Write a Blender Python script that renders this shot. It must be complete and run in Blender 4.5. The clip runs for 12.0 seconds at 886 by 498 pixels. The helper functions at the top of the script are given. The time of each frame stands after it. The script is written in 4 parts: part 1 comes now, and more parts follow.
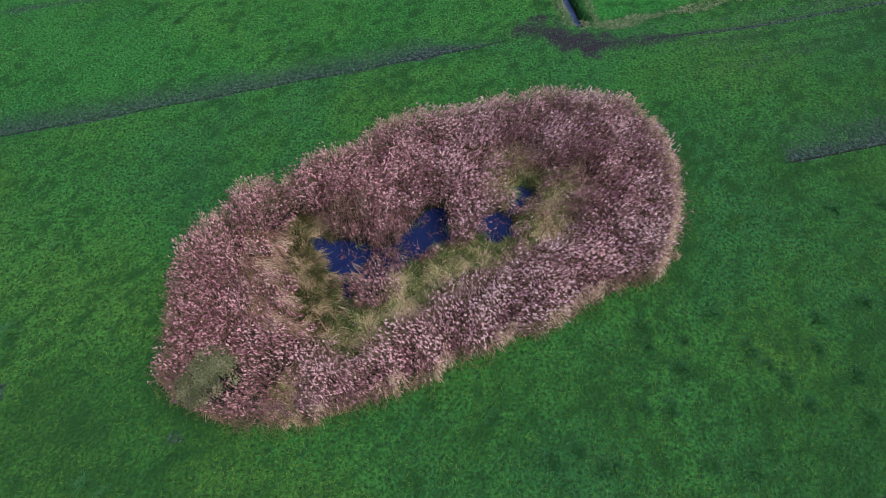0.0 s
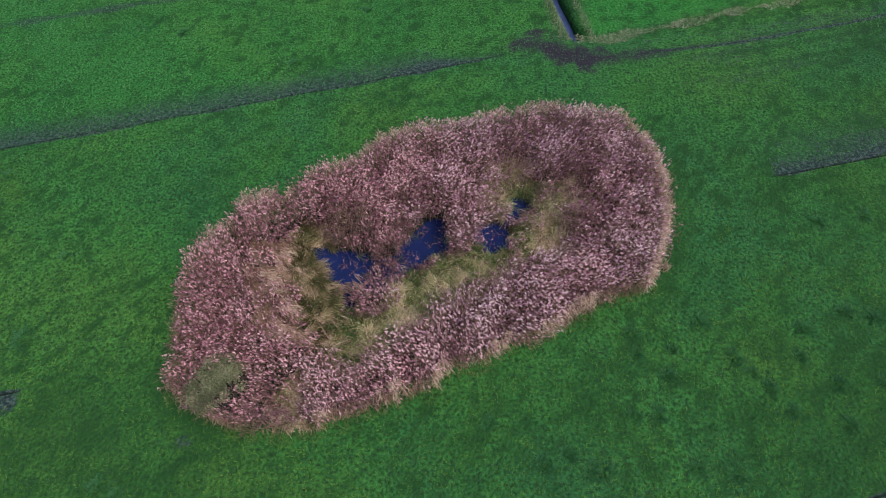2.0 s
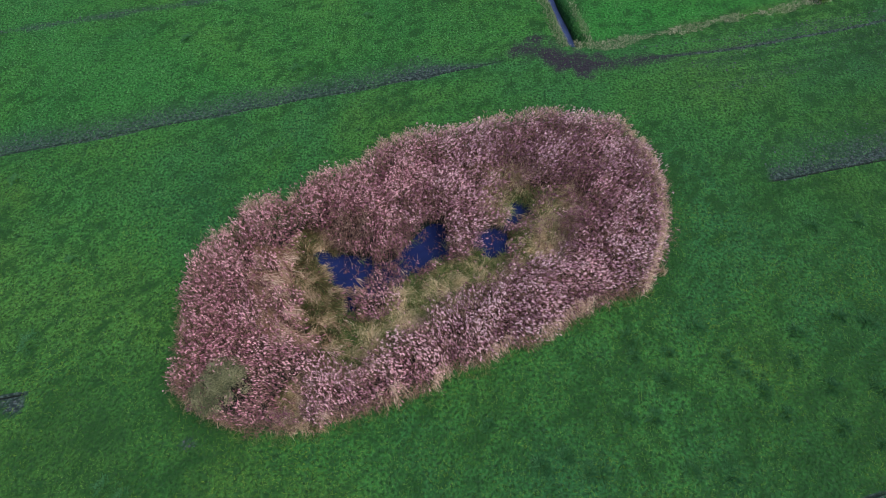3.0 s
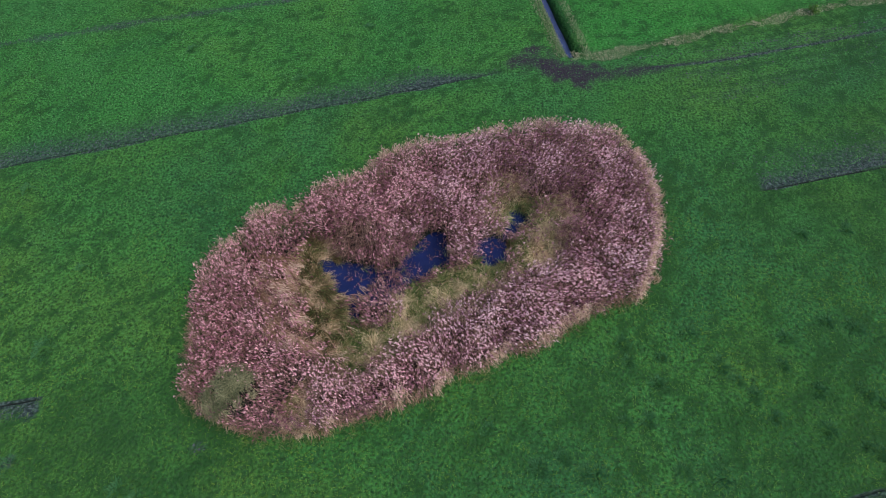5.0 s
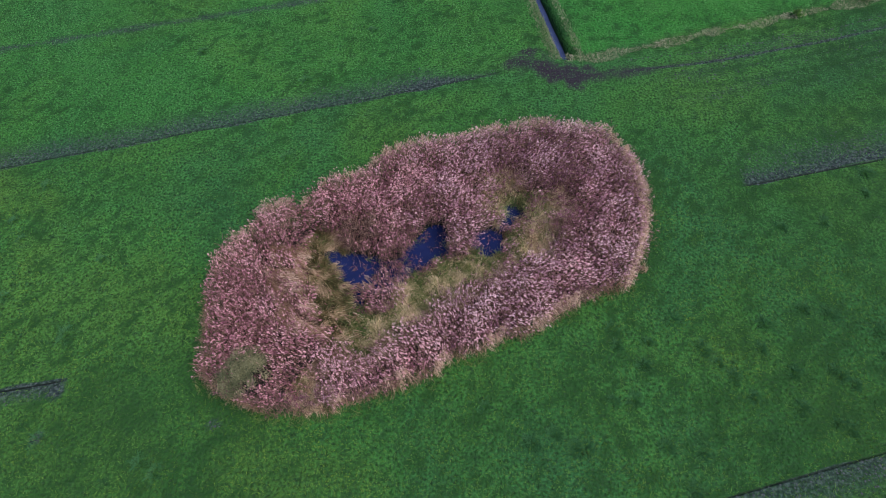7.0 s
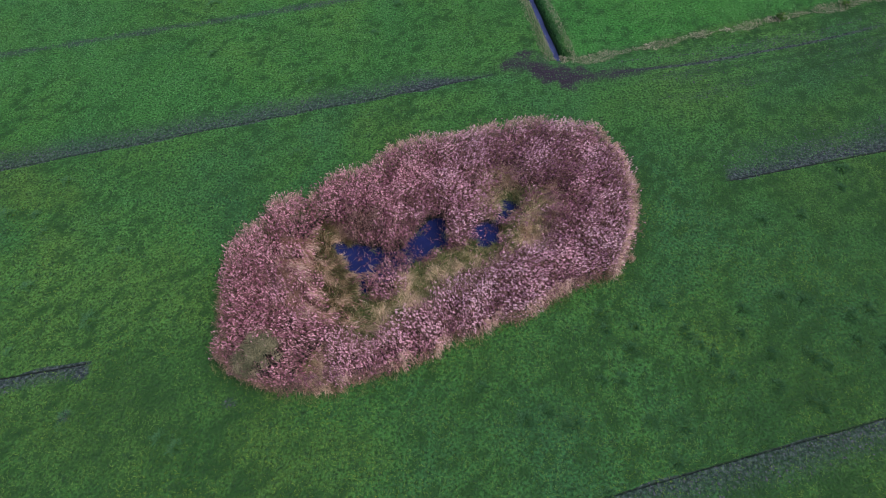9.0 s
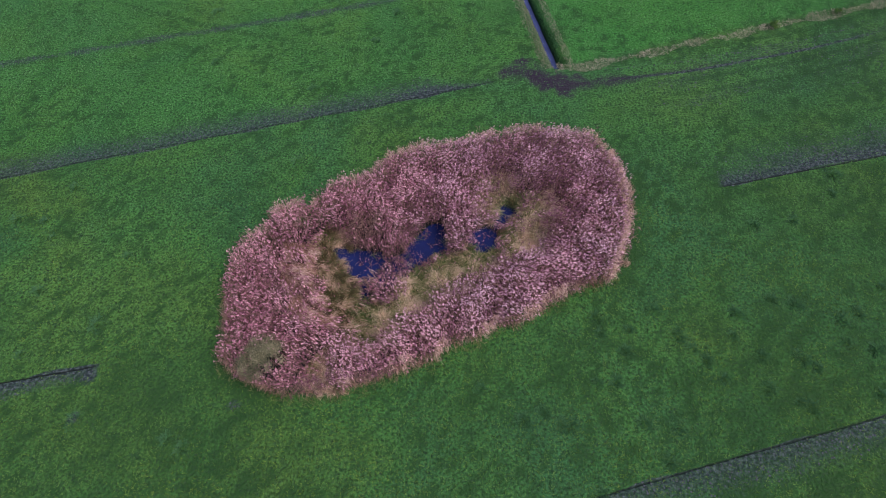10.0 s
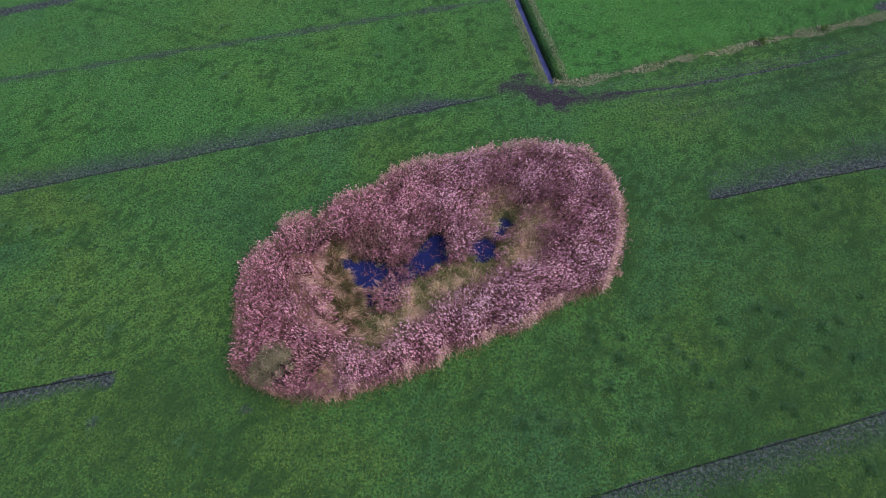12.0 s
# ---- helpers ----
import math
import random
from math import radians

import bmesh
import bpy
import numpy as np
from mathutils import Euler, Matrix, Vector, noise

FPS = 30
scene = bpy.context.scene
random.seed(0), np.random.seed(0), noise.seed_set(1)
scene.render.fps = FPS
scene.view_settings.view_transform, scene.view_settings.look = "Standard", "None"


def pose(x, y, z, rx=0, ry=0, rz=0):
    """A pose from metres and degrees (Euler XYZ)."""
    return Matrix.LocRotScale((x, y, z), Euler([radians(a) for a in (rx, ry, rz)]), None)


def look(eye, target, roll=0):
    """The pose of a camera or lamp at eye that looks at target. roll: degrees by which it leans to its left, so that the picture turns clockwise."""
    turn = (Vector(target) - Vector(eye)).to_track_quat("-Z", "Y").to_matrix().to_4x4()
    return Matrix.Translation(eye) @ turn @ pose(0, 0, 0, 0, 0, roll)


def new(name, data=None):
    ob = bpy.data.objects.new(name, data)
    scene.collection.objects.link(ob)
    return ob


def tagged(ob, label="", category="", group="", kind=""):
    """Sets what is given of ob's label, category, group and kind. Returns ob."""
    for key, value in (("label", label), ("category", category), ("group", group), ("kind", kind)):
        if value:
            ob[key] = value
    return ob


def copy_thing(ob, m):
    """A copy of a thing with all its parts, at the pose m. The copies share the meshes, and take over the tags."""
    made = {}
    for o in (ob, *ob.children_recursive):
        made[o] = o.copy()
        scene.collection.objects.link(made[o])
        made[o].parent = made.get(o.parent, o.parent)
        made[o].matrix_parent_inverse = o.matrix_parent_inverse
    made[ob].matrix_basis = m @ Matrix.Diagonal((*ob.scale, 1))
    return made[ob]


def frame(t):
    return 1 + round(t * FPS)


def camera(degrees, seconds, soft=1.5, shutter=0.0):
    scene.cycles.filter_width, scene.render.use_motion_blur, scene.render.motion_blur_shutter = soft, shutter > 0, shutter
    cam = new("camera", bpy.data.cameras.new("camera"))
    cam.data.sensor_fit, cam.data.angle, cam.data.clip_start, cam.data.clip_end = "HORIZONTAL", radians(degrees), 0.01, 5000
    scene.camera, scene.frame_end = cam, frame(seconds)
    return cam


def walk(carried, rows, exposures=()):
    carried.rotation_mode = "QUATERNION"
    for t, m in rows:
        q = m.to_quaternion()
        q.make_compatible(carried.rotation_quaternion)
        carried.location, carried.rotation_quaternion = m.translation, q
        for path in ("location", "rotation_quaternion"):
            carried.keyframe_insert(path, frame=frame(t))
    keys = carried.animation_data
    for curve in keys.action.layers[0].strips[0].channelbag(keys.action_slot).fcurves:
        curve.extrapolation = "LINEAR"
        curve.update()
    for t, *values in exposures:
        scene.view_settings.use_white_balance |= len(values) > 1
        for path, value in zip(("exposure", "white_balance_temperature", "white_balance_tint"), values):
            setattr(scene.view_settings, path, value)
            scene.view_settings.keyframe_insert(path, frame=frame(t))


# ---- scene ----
cam = camera(77.0, 12.0, soft=0.6)
PATH = [
    (0, (0.119, -0.014, 27.157), (-0.487, 10.495, 10.151), -3.78),
    (0.5, (0.114, 0.006, 27.519), (-0.472, 10.501, 10.504), -3.70),
    (1, (0.142, 0.009, 27.864), (-0.435, 10.491, 10.841), -3.61),
    (1.5, (0.182, -0.023, 28.172), (-0.393, 10.464, 11.152), -3.54),
    (2, (0.218, -0.080, 28.461), (-0.359, 10.422, 11.451), -3.49),
    (2.5, (0.235, -0.124, 28.745), (-0.345, 10.391, 11.742), -3.48),
    (3, (0.224, -0.135, 29.024), (-0.355, 10.380, 12.021), -3.48),
    (5, (0.192, -0.207, 30.174), (-0.371, 10.292, 13.161), -3.48),
    (5.5, (0.210, -0.471, 30.525), (-0.353, 10.028, 13.512), -3.48),
    (6, (0.236, -0.804, 30.897), (-0.335, 9.693, 13.883), -3.54),
    (6.5, (0.252, -1.238, 31.278), (-0.318, 9.257, 14.263), -3.56),
    (7, (0.269, -1.756, 31.665), (-0.301, 8.735, 14.647), -3.51),
    (9, (0.299, -3.423, 33.321), (-0.248, 7.048, 16.290), -3.50),
    (9.5, (0.372, -3.527, 33.776), (-0.189, 6.955, 16.753), -3.57),
    (10, (0.440, -3.657, 34.239), (-0.133, 6.844, 17.227), -3.66),
    (10.5, (0.441, -3.786, 34.717), (-0.124, 6.730, 17.714), -3.62),
    (11, (0.359, -3.863, 35.223), (-0.171, 6.649, 18.217), -3.48),
    (11.5, (0.274, -3.897, 35.736), (-0.228, 6.604, 18.722), -3.35),
    (12, (0.231, -3.929, 36.246), (-0.255, 6.568, 19.229), -3.26),
]
walk(cam, [(t, look(eye, target, roll)) for t, eye, target, roll in PATH], exposures=[(0, -0.02, 6470, 11), (3, -0.02, 6470, 17), (7, -0.02, 6460, 23), (9, -0.03, 6450, 36), (12, -0.03, 6440, 48)])

# ---- world and light: high thin overcast, late in the day ----
SUN_ELEV, SUN_AZ = 54.0, 118.0
world = bpy.data.worlds.new("world")
scene.world = world
world.use_nodes = True
wt = world.node_tree
sky = wt.nodes.new("ShaderNodeTexSky")
sky.sky_type = "NISHITA"
sky.sun_disc = False
sky.sun_elevation = radians(SUN_ELEV)
sky.sun_rotation = radians(SUN_AZ)
sky.dust_density = 2.0
wt.links.new(sky.outputs[0], wt.nodes["Background"].inputs[0])
wt.nodes["Background"].inputs[1].default_value = 0.132
sun_data = bpy.data.lights.new("sun", "SUN")
sun_data.energy = 2.8
sun_data.angle = radians(24)
sun_data.color = (1.0, 0.96, 0.91)
sun = new("sun", sun_data)
saz, sel = radians(SUN_AZ), radians(SUN_ELEV)
sun_way = Vector((math.sin(saz) * math.cos(sel), math.cos(saz) * math.cos(sel), math.sin(sel)))
sun.matrix_world = look(sun_way * 60, (0, 0, 0))


# ---- materials ----
def ramp(nt, fac, stops):
    node = nt.nodes.new("ShaderNodeValToRGB")
    cr = node.color_ramp
    while len(cr.elements) < len(stops):
        cr.elements.new(0.5)
    for e, (p, c) in zip(cr.elements, stops):
        e.position, e.color = p, (*c, 1)
    nt.links.new(fac, node.inputs[0])
    return node.outputs[0]


def mixed(nt, fac, a, b, mode="MIX"):
    node = nt.nodes.new("ShaderNodeMix")
    node.data_type, node.blend_type = "RGBA", mode
    for sock, value in ((node.inputs[0], fac), (node.inputs[6], a), (node.inputs[7], b)):
        if isinstance(value, (int, float)):
            sock.default_value = value
        elif isinstance(value, tuple):
            sock.default_value = (*value, 1)
        else:
            nt.links.new(value, sock)
    return node.outputs[2]


def maths(nt, op, a, b=0.0):
    node = nt.nodes.new("ShaderNodeMath")
    node.operation = op
    node.use_clamp = op in ("MULTIPLY", "ADD", "SUBTRACT")
    for sock, value in zip(node.inputs, (a, b)):
        if isinstance(value, (int, float)):
            sock.default_value = value
        else:
            nt.links.new(value, sock)
    return node.outputs[0]


def noise_of(nt, coord, scale, detail=4.0, rough=0.55, warp=0.0):
    node = nt.nodes.new("ShaderNodeTexNoise")
    node.inputs["Scale"].default_value = scale
    node.inputs["Detail"].default_value = detail
    node.inputs["Roughness"].default_value = rough
    node.inputs["Distortion"].default_value = warp
    nt.links.new(coord, node.inputs["Vector"])
    return node.outputs[0]


def attribute(nt, name):
    node = nt.nodes.new("ShaderNodeAttribute")
    node.attribute_name = name
    return node.outputs["Fac"]


def material(name):
    m = bpy.data.materials.new(name)
    m.use_nodes = True
    nt = m.node_tree
    return m, nt, nt.nodes["Principled BSDF"], nt.nodes.new("ShaderNodeTexCoord").outputs["Object"]


def bumped(nt, bsdf, height, strength, distance):
    node = nt.nodes.new("ShaderNodeBump")
    node.inputs["Strength"].default_value = strength
    node.inputs["Distance"].default_value = distance
    nt.links.new(height, node.inputs["Height"])
    nt.links.new(node.outputs[0], bsdf.inputs["Normal"])


def plant_material(name, stops, rough=0.7, through_light=0.25, grain=9.0, cast=None, sheen=0.25, drift=None, dry=None):
    """Colour by each plant's tone value, broken up by a finer noise, with some light coming through."""
    m, nt, bsdf, co = material(name)
    tone = maths(nt, "ADD", attribute(nt, "tone"), maths(nt, "MULTIPLY", maths(nt, "SUBTRACT", noise_of(nt, co, grain, 3.0), 0.4), 0.5))
    col = ramp(nt, tone, stops)
    if cast:
        patch = noise_of(nt, co, 0.16, 4.0)
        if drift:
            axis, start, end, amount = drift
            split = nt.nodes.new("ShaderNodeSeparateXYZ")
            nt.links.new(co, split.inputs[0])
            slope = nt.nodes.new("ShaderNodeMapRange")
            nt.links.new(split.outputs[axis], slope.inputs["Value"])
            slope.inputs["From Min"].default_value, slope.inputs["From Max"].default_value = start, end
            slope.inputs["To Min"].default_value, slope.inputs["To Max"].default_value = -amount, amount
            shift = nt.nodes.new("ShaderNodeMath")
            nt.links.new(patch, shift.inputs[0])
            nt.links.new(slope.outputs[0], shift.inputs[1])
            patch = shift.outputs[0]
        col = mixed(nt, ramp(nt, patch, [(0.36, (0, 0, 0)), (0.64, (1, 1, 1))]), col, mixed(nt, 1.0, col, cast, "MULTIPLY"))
    if dry:
        col = mixed(nt, ramp(nt, noise_of(nt, co, 0.15, 5.0, 0.6, 0.5), [(0.44, (0, 0, 0)), (0.62, (0.75, 0.75, 0.75))]), col, mixed(nt, 1.0, col, dry, "MULTIPLY"))
    nt.links.new(col, bsdf.inputs["Base Color"])
    bsdf.inputs["Roughness"].default_value = rough
    bsdf.inputs["Specular IOR Level"].default_value = sheen
    leaf = nt.nodes.new("ShaderNodeBsdfTranslucent")
    nt.links.new(col, leaf.inputs["Color"])
    mix = nt.nodes.new("ShaderNodeMixShader")
    mix.inputs[0].default_value = through_light
    nt.links.new(bsdf.outputs[0], mix.inputs[1])
    nt.links.new(leaf.outputs[0], mix.inputs[2])
    nt.links.new(mix.outputs[0], nt.nodes["Material Output"].inputs["Surface"])
    return m


def ground_material():
    m, nt, bsdf, co = material("pasture")
    broad = noise_of(nt, co, 0.07, 4.0, 0.55, 0.6)
    mid = noise_of(nt, co, 1.7, 5.0, 0.65)
    fine = noise_of(nt, co, 5.5, 3.0, 0.60)
    green = ramp(nt, broad, [(0.32, (0.025, 0.132, 0.042)), (0.5, (0.038, 0.170, 0.034)), (0.70, (0.066, 0.182, 0.032))])
    green = mixed(nt, ramp(nt, mid, [(0.30, (1, 1, 1)), (0.52, (0, 0, 0))]), green, (0.020, 0.078, 0.026))
    green = mixed(nt, attribute(nt, "fresh"), green, (0.026, 0.190, 0.030))
    green = mixed(nt, 0.9, green, ramp(nt, fine, [(0.34, (0.12, 0.12, 0.12)), (0.66, (0.84, 0.84, 0.84))]), "OVERLAY")
    green = mixed(nt, attribute(nt, "rank_shade"), green, (0.016, 0.074, 0.017))
    soil = ramp(nt, noise_of(nt, co, 4.0, 5.0, 0.7), [(0.32, (0.008, 0.015, 0.015)), (0.5, (0.026, 0.050, 0.045)), (0.68, (0.112, 0.172, 0.155))])
    broken = maths(nt, "ADD", attribute(nt, "soil"), maths(nt, "MULTIPLY", noise_of(nt, co, 6.0, 6.0, 0.8), 0.9))
    cover = ramp(nt, broken, [(0.66, (0, 0, 0)), (1.0, (1, 1, 1))])
    col = mixed(nt, cover, green, soil)
    col = mixed(nt, attribute(nt, "wet"), col, (0.011, 0.020, 0.017))
    rough_mud = maths(nt, "ADD", maths(nt, "MULTIPLY", attribute(nt, "mud"), 0.52), maths(nt, "MULTIPLY", noise_of(nt, co, 7.0, 6.0, 0.85), 1.1))
    col = mixed(nt, ramp(nt, rough_mud, [(0.54, (0, 0, 0)), (1.05, (0.95, 0.95, 0.95))]), col, ramp(nt, noise_of(nt, co, 7.0, 4.0, 0.7), [(0.35, (0.016, 0.014, 0.020)), (0.7, (0.052, 0.044, 0.060))]))
    nt.links.new(col, bsdf.inputs["Base Color"])
    bsdf.inputs["Roughness"].default_value = 0.85
    bsdf.inputs["Specular IOR Level"].default_value = 0.1
    bumped(nt, bsdf, fine, 1.0, 0.15)
    return m


def water_material(name, sky_tint, rough):
    m, nt, bsdf, co = material(name)
    nt.links.new(ramp(nt, noise_of(nt, co, 0.8, 3.0), [(0.35, sky_tint), (0.7, tuple(0.7 * c for c in sky_tint))]), bsdf.inputs["Base Color"])
    bsdf.inputs["Roughness"].default_value = rough
    bsdf.inputs["IOR"].default_value = 1.333
    bumped(nt, bsdf, noise_of(nt, co, 5.0, 2.0), 0.06, 0.02)
    return m


def bark_material():
    m, nt, bsdf, co = material("bark")
    nt.links.new(ramp(nt, noise_of(nt, co, 18.0, 4.0), [(0.3, (0.05, 0.045, 0.035)), (0.7, (0.16, 0.14, 0.11))]), bsdf.inputs["Base Color"])
    bsdf.inputs["Roughness"].default_value = 0.9
    return m


def clod_material():
    m, nt, bsdf, co = material("clod_earth")
    nt.links.new(ramp(nt, noise_of(nt, co, 9.0, 4.0), [(0.3, (0.016, 0.024, 0.026)), (0.7, (0.095, 0.125, 0.130))]), bsdf.inputs["Base Color"])
    bsdf.inputs["Roughness"].default_value = 0.95
    return m


PASTURE = ground_material()
# the blue in both base colours stands in for reflected sky
POND = water_material("pond_water", (0.013, 0.024, 0.100), 0.06)
DITCH = water_material("ditch_water", (0.048, 0.075, 0.170), 0.06)
BARK = bark_material()
CLOD = clod_material()
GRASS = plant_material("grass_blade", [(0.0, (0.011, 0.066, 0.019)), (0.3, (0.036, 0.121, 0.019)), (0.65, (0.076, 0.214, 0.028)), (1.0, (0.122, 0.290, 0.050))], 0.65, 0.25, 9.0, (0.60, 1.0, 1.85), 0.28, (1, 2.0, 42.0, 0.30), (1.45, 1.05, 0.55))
RANK = plant_material("rank_grass", [(0.0, (0.020, 0.105, 0.048)), (0.5, (0.046, 0.185, 0.068)), (1.0, (0.100, 0.265, 0.085))], 0.6, 0.3)
FRESH = plant_material("young_grass", [(0.0, (0.018, 0.130, 0.040)), (0.35, (0.038, 0.240, 0.054)), (0.7, (0.066, 0.335, 0.070)), (1.0, (0.145, 0.405, 0.130))], 0.55, 0.3, 6.0)
# plume ramp: dark end holds the gaps' bluish shade, light end warm highlights
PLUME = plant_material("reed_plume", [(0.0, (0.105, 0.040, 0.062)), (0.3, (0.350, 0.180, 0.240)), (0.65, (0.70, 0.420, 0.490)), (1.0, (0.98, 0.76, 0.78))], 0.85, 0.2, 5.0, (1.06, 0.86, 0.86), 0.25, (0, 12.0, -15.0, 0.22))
STALK = plant_material("reed_stalk", [(0.0, (0.12, 0.070, 0.042)), (0.4, (0.35, 0.225, 0.135)), (0.75, (0.58, 0.42, 0.30)), (1.0, (0.80, 0.64, 0.50))], 0.6, 0.2)
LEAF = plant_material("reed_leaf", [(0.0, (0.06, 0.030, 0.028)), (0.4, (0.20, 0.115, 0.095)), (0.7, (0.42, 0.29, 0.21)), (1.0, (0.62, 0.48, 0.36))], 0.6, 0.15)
SEDGE = plant_material("sedge_blade", [(0.0, (0.050, 0.110, 0.030)), (0.35, (0.150, 0.245, 0.066)), (0.7, (0.44, 0.415, 0.20)), (1.0, (0.84, 0.71, 0.48))], 0.6, 0.3)
WITHERED = plant_material("withered_sedge", [(0.0, (0.050, 0.048, 0.018)), (0.35, (0.155, 0.135, 0.052)), (0.7, (0.40, 0.30, 0.165)), (1.0, (0.78, 0.60, 0.42))], 0.6, 0.25)
DRY_GRASS = plant_material("dry_grass", [(0.0, (0.08, 0.12, 0.05)), (0.5, (0.25, 0.30, 0.17)), (1.0, (0.55, 0.53, 0.38))], 0.6, 0.25)
WILLOW = plant_material("willow_leaf", [(0.0, (0.06, 0.080, 0.038)), (0.5, (0.210, 0.235, 0.120)), (1.0, (0.46, 0.46, 0.27))], 0.6, 0.35)


# ---- plan of the place ----
rng = np.random.default_rng(7)


def lattice(x, y, seed):
    h = np.sin(x * 127.1 + y * 311.7 + seed * 74.7) * 43758.5453
    return h - np.floor(h)


def vnoise(x, y, scale, seed=0):
    """Smooth noise from 0 to 1 over the plan; scale is the size of its lumps in metres."""
    x, y = np.asarray(x) / scale, np.asarray(y) / scale
    xi, yi = np.floor(x), np.floor(y)
    fx, fy = x - xi, y - yi
    fx, fy = fx * fx * (3 - 2 * fx), fy * fy * (3 - 2 * fy)
    a = lattice(xi, yi, seed) * (1 - fx) + lattice(xi + 1, yi, seed) * fx
    b = lattice(xi, yi + 1, seed) * (1 - fx) + lattice(xi + 1, yi + 1, seed) * fx
    return a * (1 - fy) + b * fy


def smooth(a, b, x):
    s = np.clip((x - a) / (b - a), 0, 1)
    return s * s * (3 - 2 * s)


def rounded(points, steps=6):
    """A closed outline that glides through its corner points."""
    p = np.array(points, float)
    q = [np.roll(p, k, 0)[:, None] for k in (1, 0, -1, -2)]
    s = np.linspace(0, 1, steps, endpoint=False)[None, :, None]
    return (0.5 * (2 * q[1] + (q[2] - q[0]) * s + (2 * q[0] - 5 * q[1] + 4 * q[2] - q[3]) * s ** 2 + (3 * q[1] - q[0] - 3 * q[2] + q[3]) * s ** 3)).reshape(-1, 2)


def signed(poly, x, y):
    """The distance to an outline: plus inside it, minus outside."""
    x, y = np.asarray(x, float), np.asarray(y, float)
    best, inside = np.full(x.shape, 1e9), np.zeros(x.shape, bool)
    for (ax, ay), (bx, by) in zip(poly, np.roll(poly, -1, 0)):
        ex, ey = bx - ax, by - ay
        s = np.clip(((x - ax) * ex + (y - ay) * ey) / (ex * ex + ey * ey + 1e-9), 0, 1)
        best = np.minimum(best, np.hypot(x - ax - s * ex, y - ay - s * ey))
        cross = (ay > y) != (by > y)
        inside ^= cross & (x < ax + (y - ay) * ex / (ey if abs(ey) > 1e-9 else 1e-9))
    return np.where(inside, best, -best)


# the reed bed's edge, its open pools and the lower sedge inside it
BED = rounded([(12.4, 18.4), (11.8, 16.7), (11.1, 15.4), (10.7, 14.6), (9.4, 14.1), (7.7, 13.35), (5.95, 12.45), (4.6, 11.7), (2.65, 11.0), (1.6, 10.3), (-0.4, 9.75),
               (-1.3, 8.9), (-2.5, 8.65), (-3.7, 8.0), (-5.85, 7.35), (-7.5, 6.75), (-8.8, 6.65), (-10.2, 6.7), (-11.5, 7.0), (-12.7, 7.4), (-13.6, 8.05), (-14.5, 8.6), (-14.95, 9.2),
               (-14.8, 10.3), (-15.1, 11.6), (-15.6, 14.4), (-15.3, 16.2), (-14.8, 17.9), (-13.5, 18.9), (-13.1, 19.9), (-12.2, 20.5), (-10.4, 20.6), (-9.7, 21.5), (-9.2, 22.5),
               (-8.2, 23.0), (-7.0, 23.3), (-5.9, 24.1), (-5.2, 25.0), (-4.0, 25.5), (-2.2, 26.0), (-0.2, 26.35), (1.7, 26.95), (3.6, 27.2), (5.2, 27.5), (6.85, 27.85), (8.6, 27.35),
               (11.0, 27.0), (11.7, 26.0), (12.1, 24.9), (12.5, 23.4), (12.65, 22.3), (12.6, 20.6)])
POOLS = [rounded(p) for p in (
    [(-8.5, 17.9), (-7.3, 17.4), (-5.9, 17.1), (-5.2, 16.6), (-5.4, 15.9), (-5.8, 15.1), (-6.5, 14.8), (-7.4, 15.4), (-8.0, 16.3), (-8.4, 17.1)],
    [(-6.8, 14.3), (-6.25, 14.2), (-6.25, 13.6), (-6.6, 13.6)],
    [(-3.2, 17.5), (-2.3, 18.6), (-1.5, 19.5), (-0.9, 19.3), (-0.8, 18.4), (-0.7, 17.5), (-1.7, 16.8), (-2.8, 16.2), (-3.3, 16.6)],
    [(1.4, 18.6), (2.4, 19.0), (3.2, 18.2), (2.9, 17.3), (1.7, 17.3)],
    [(3.0, 20.2), (4.1, 21.7), (4.95, 21.1), (3.7, 19.6)])]
SEDGES = [rounded(p) for p in (
    [(-10.0, 18.9), (-9.0, 19.3), (-8.3, 18.6), (-8.3, 17.0), (-7.9, 15.6), (-6.9, 13.7), (-5.9, 13.1), (-3.9, 13.4), (-3.3, 15.2), (-1.5, 16.2), (1.3, 17.1), (3.0, 17.0),
     (2.3, 16.1), (-0.1, 15.0), (-2.0, 13.6), (-3.8, 12.0), (-6.2, 11.0), (-8.2, 11.9), (-9.7, 14.5), (-10.4, 16.6)],
    [(2.1, 22.6), (3.4, 23.6), (4.6, 23.2), (4.5, 21.8), (3.2, 21.0), (2.2, 21.2)],
    [(3.5, 18.5), (5.0, 19.5), (6.8, 19.8), (6.6, 18.7), (5.9, 17.7), (4.2, 17.3)],
    [(4.4, 21.4), (6.2, 21.8), (7.8, 21.5), (7.6, 20.6), (5.7, 19.9), (4.6, 20.2)],
    [(-9.3, 8.4), (-8.6, 9.6), (-7.9, 8.4), (-7.2, 6.7), (-8.6, 6.5), (-9.2, 7.2)])]


CHANNEL = rounded([(-5.6, 17.0), (-4.6, 16.6), (-3.1, 16.9), (-2.8, 15.8), (-4.2, 15.0), (-5.7, 15.0)])


def guide(points):
    px, py = np.array(points, float).T
    return lambda x: np.interp(x, px, py) + 0.06 * (vnoise(x, 0 * x, 5.0, 31) - 0.5)


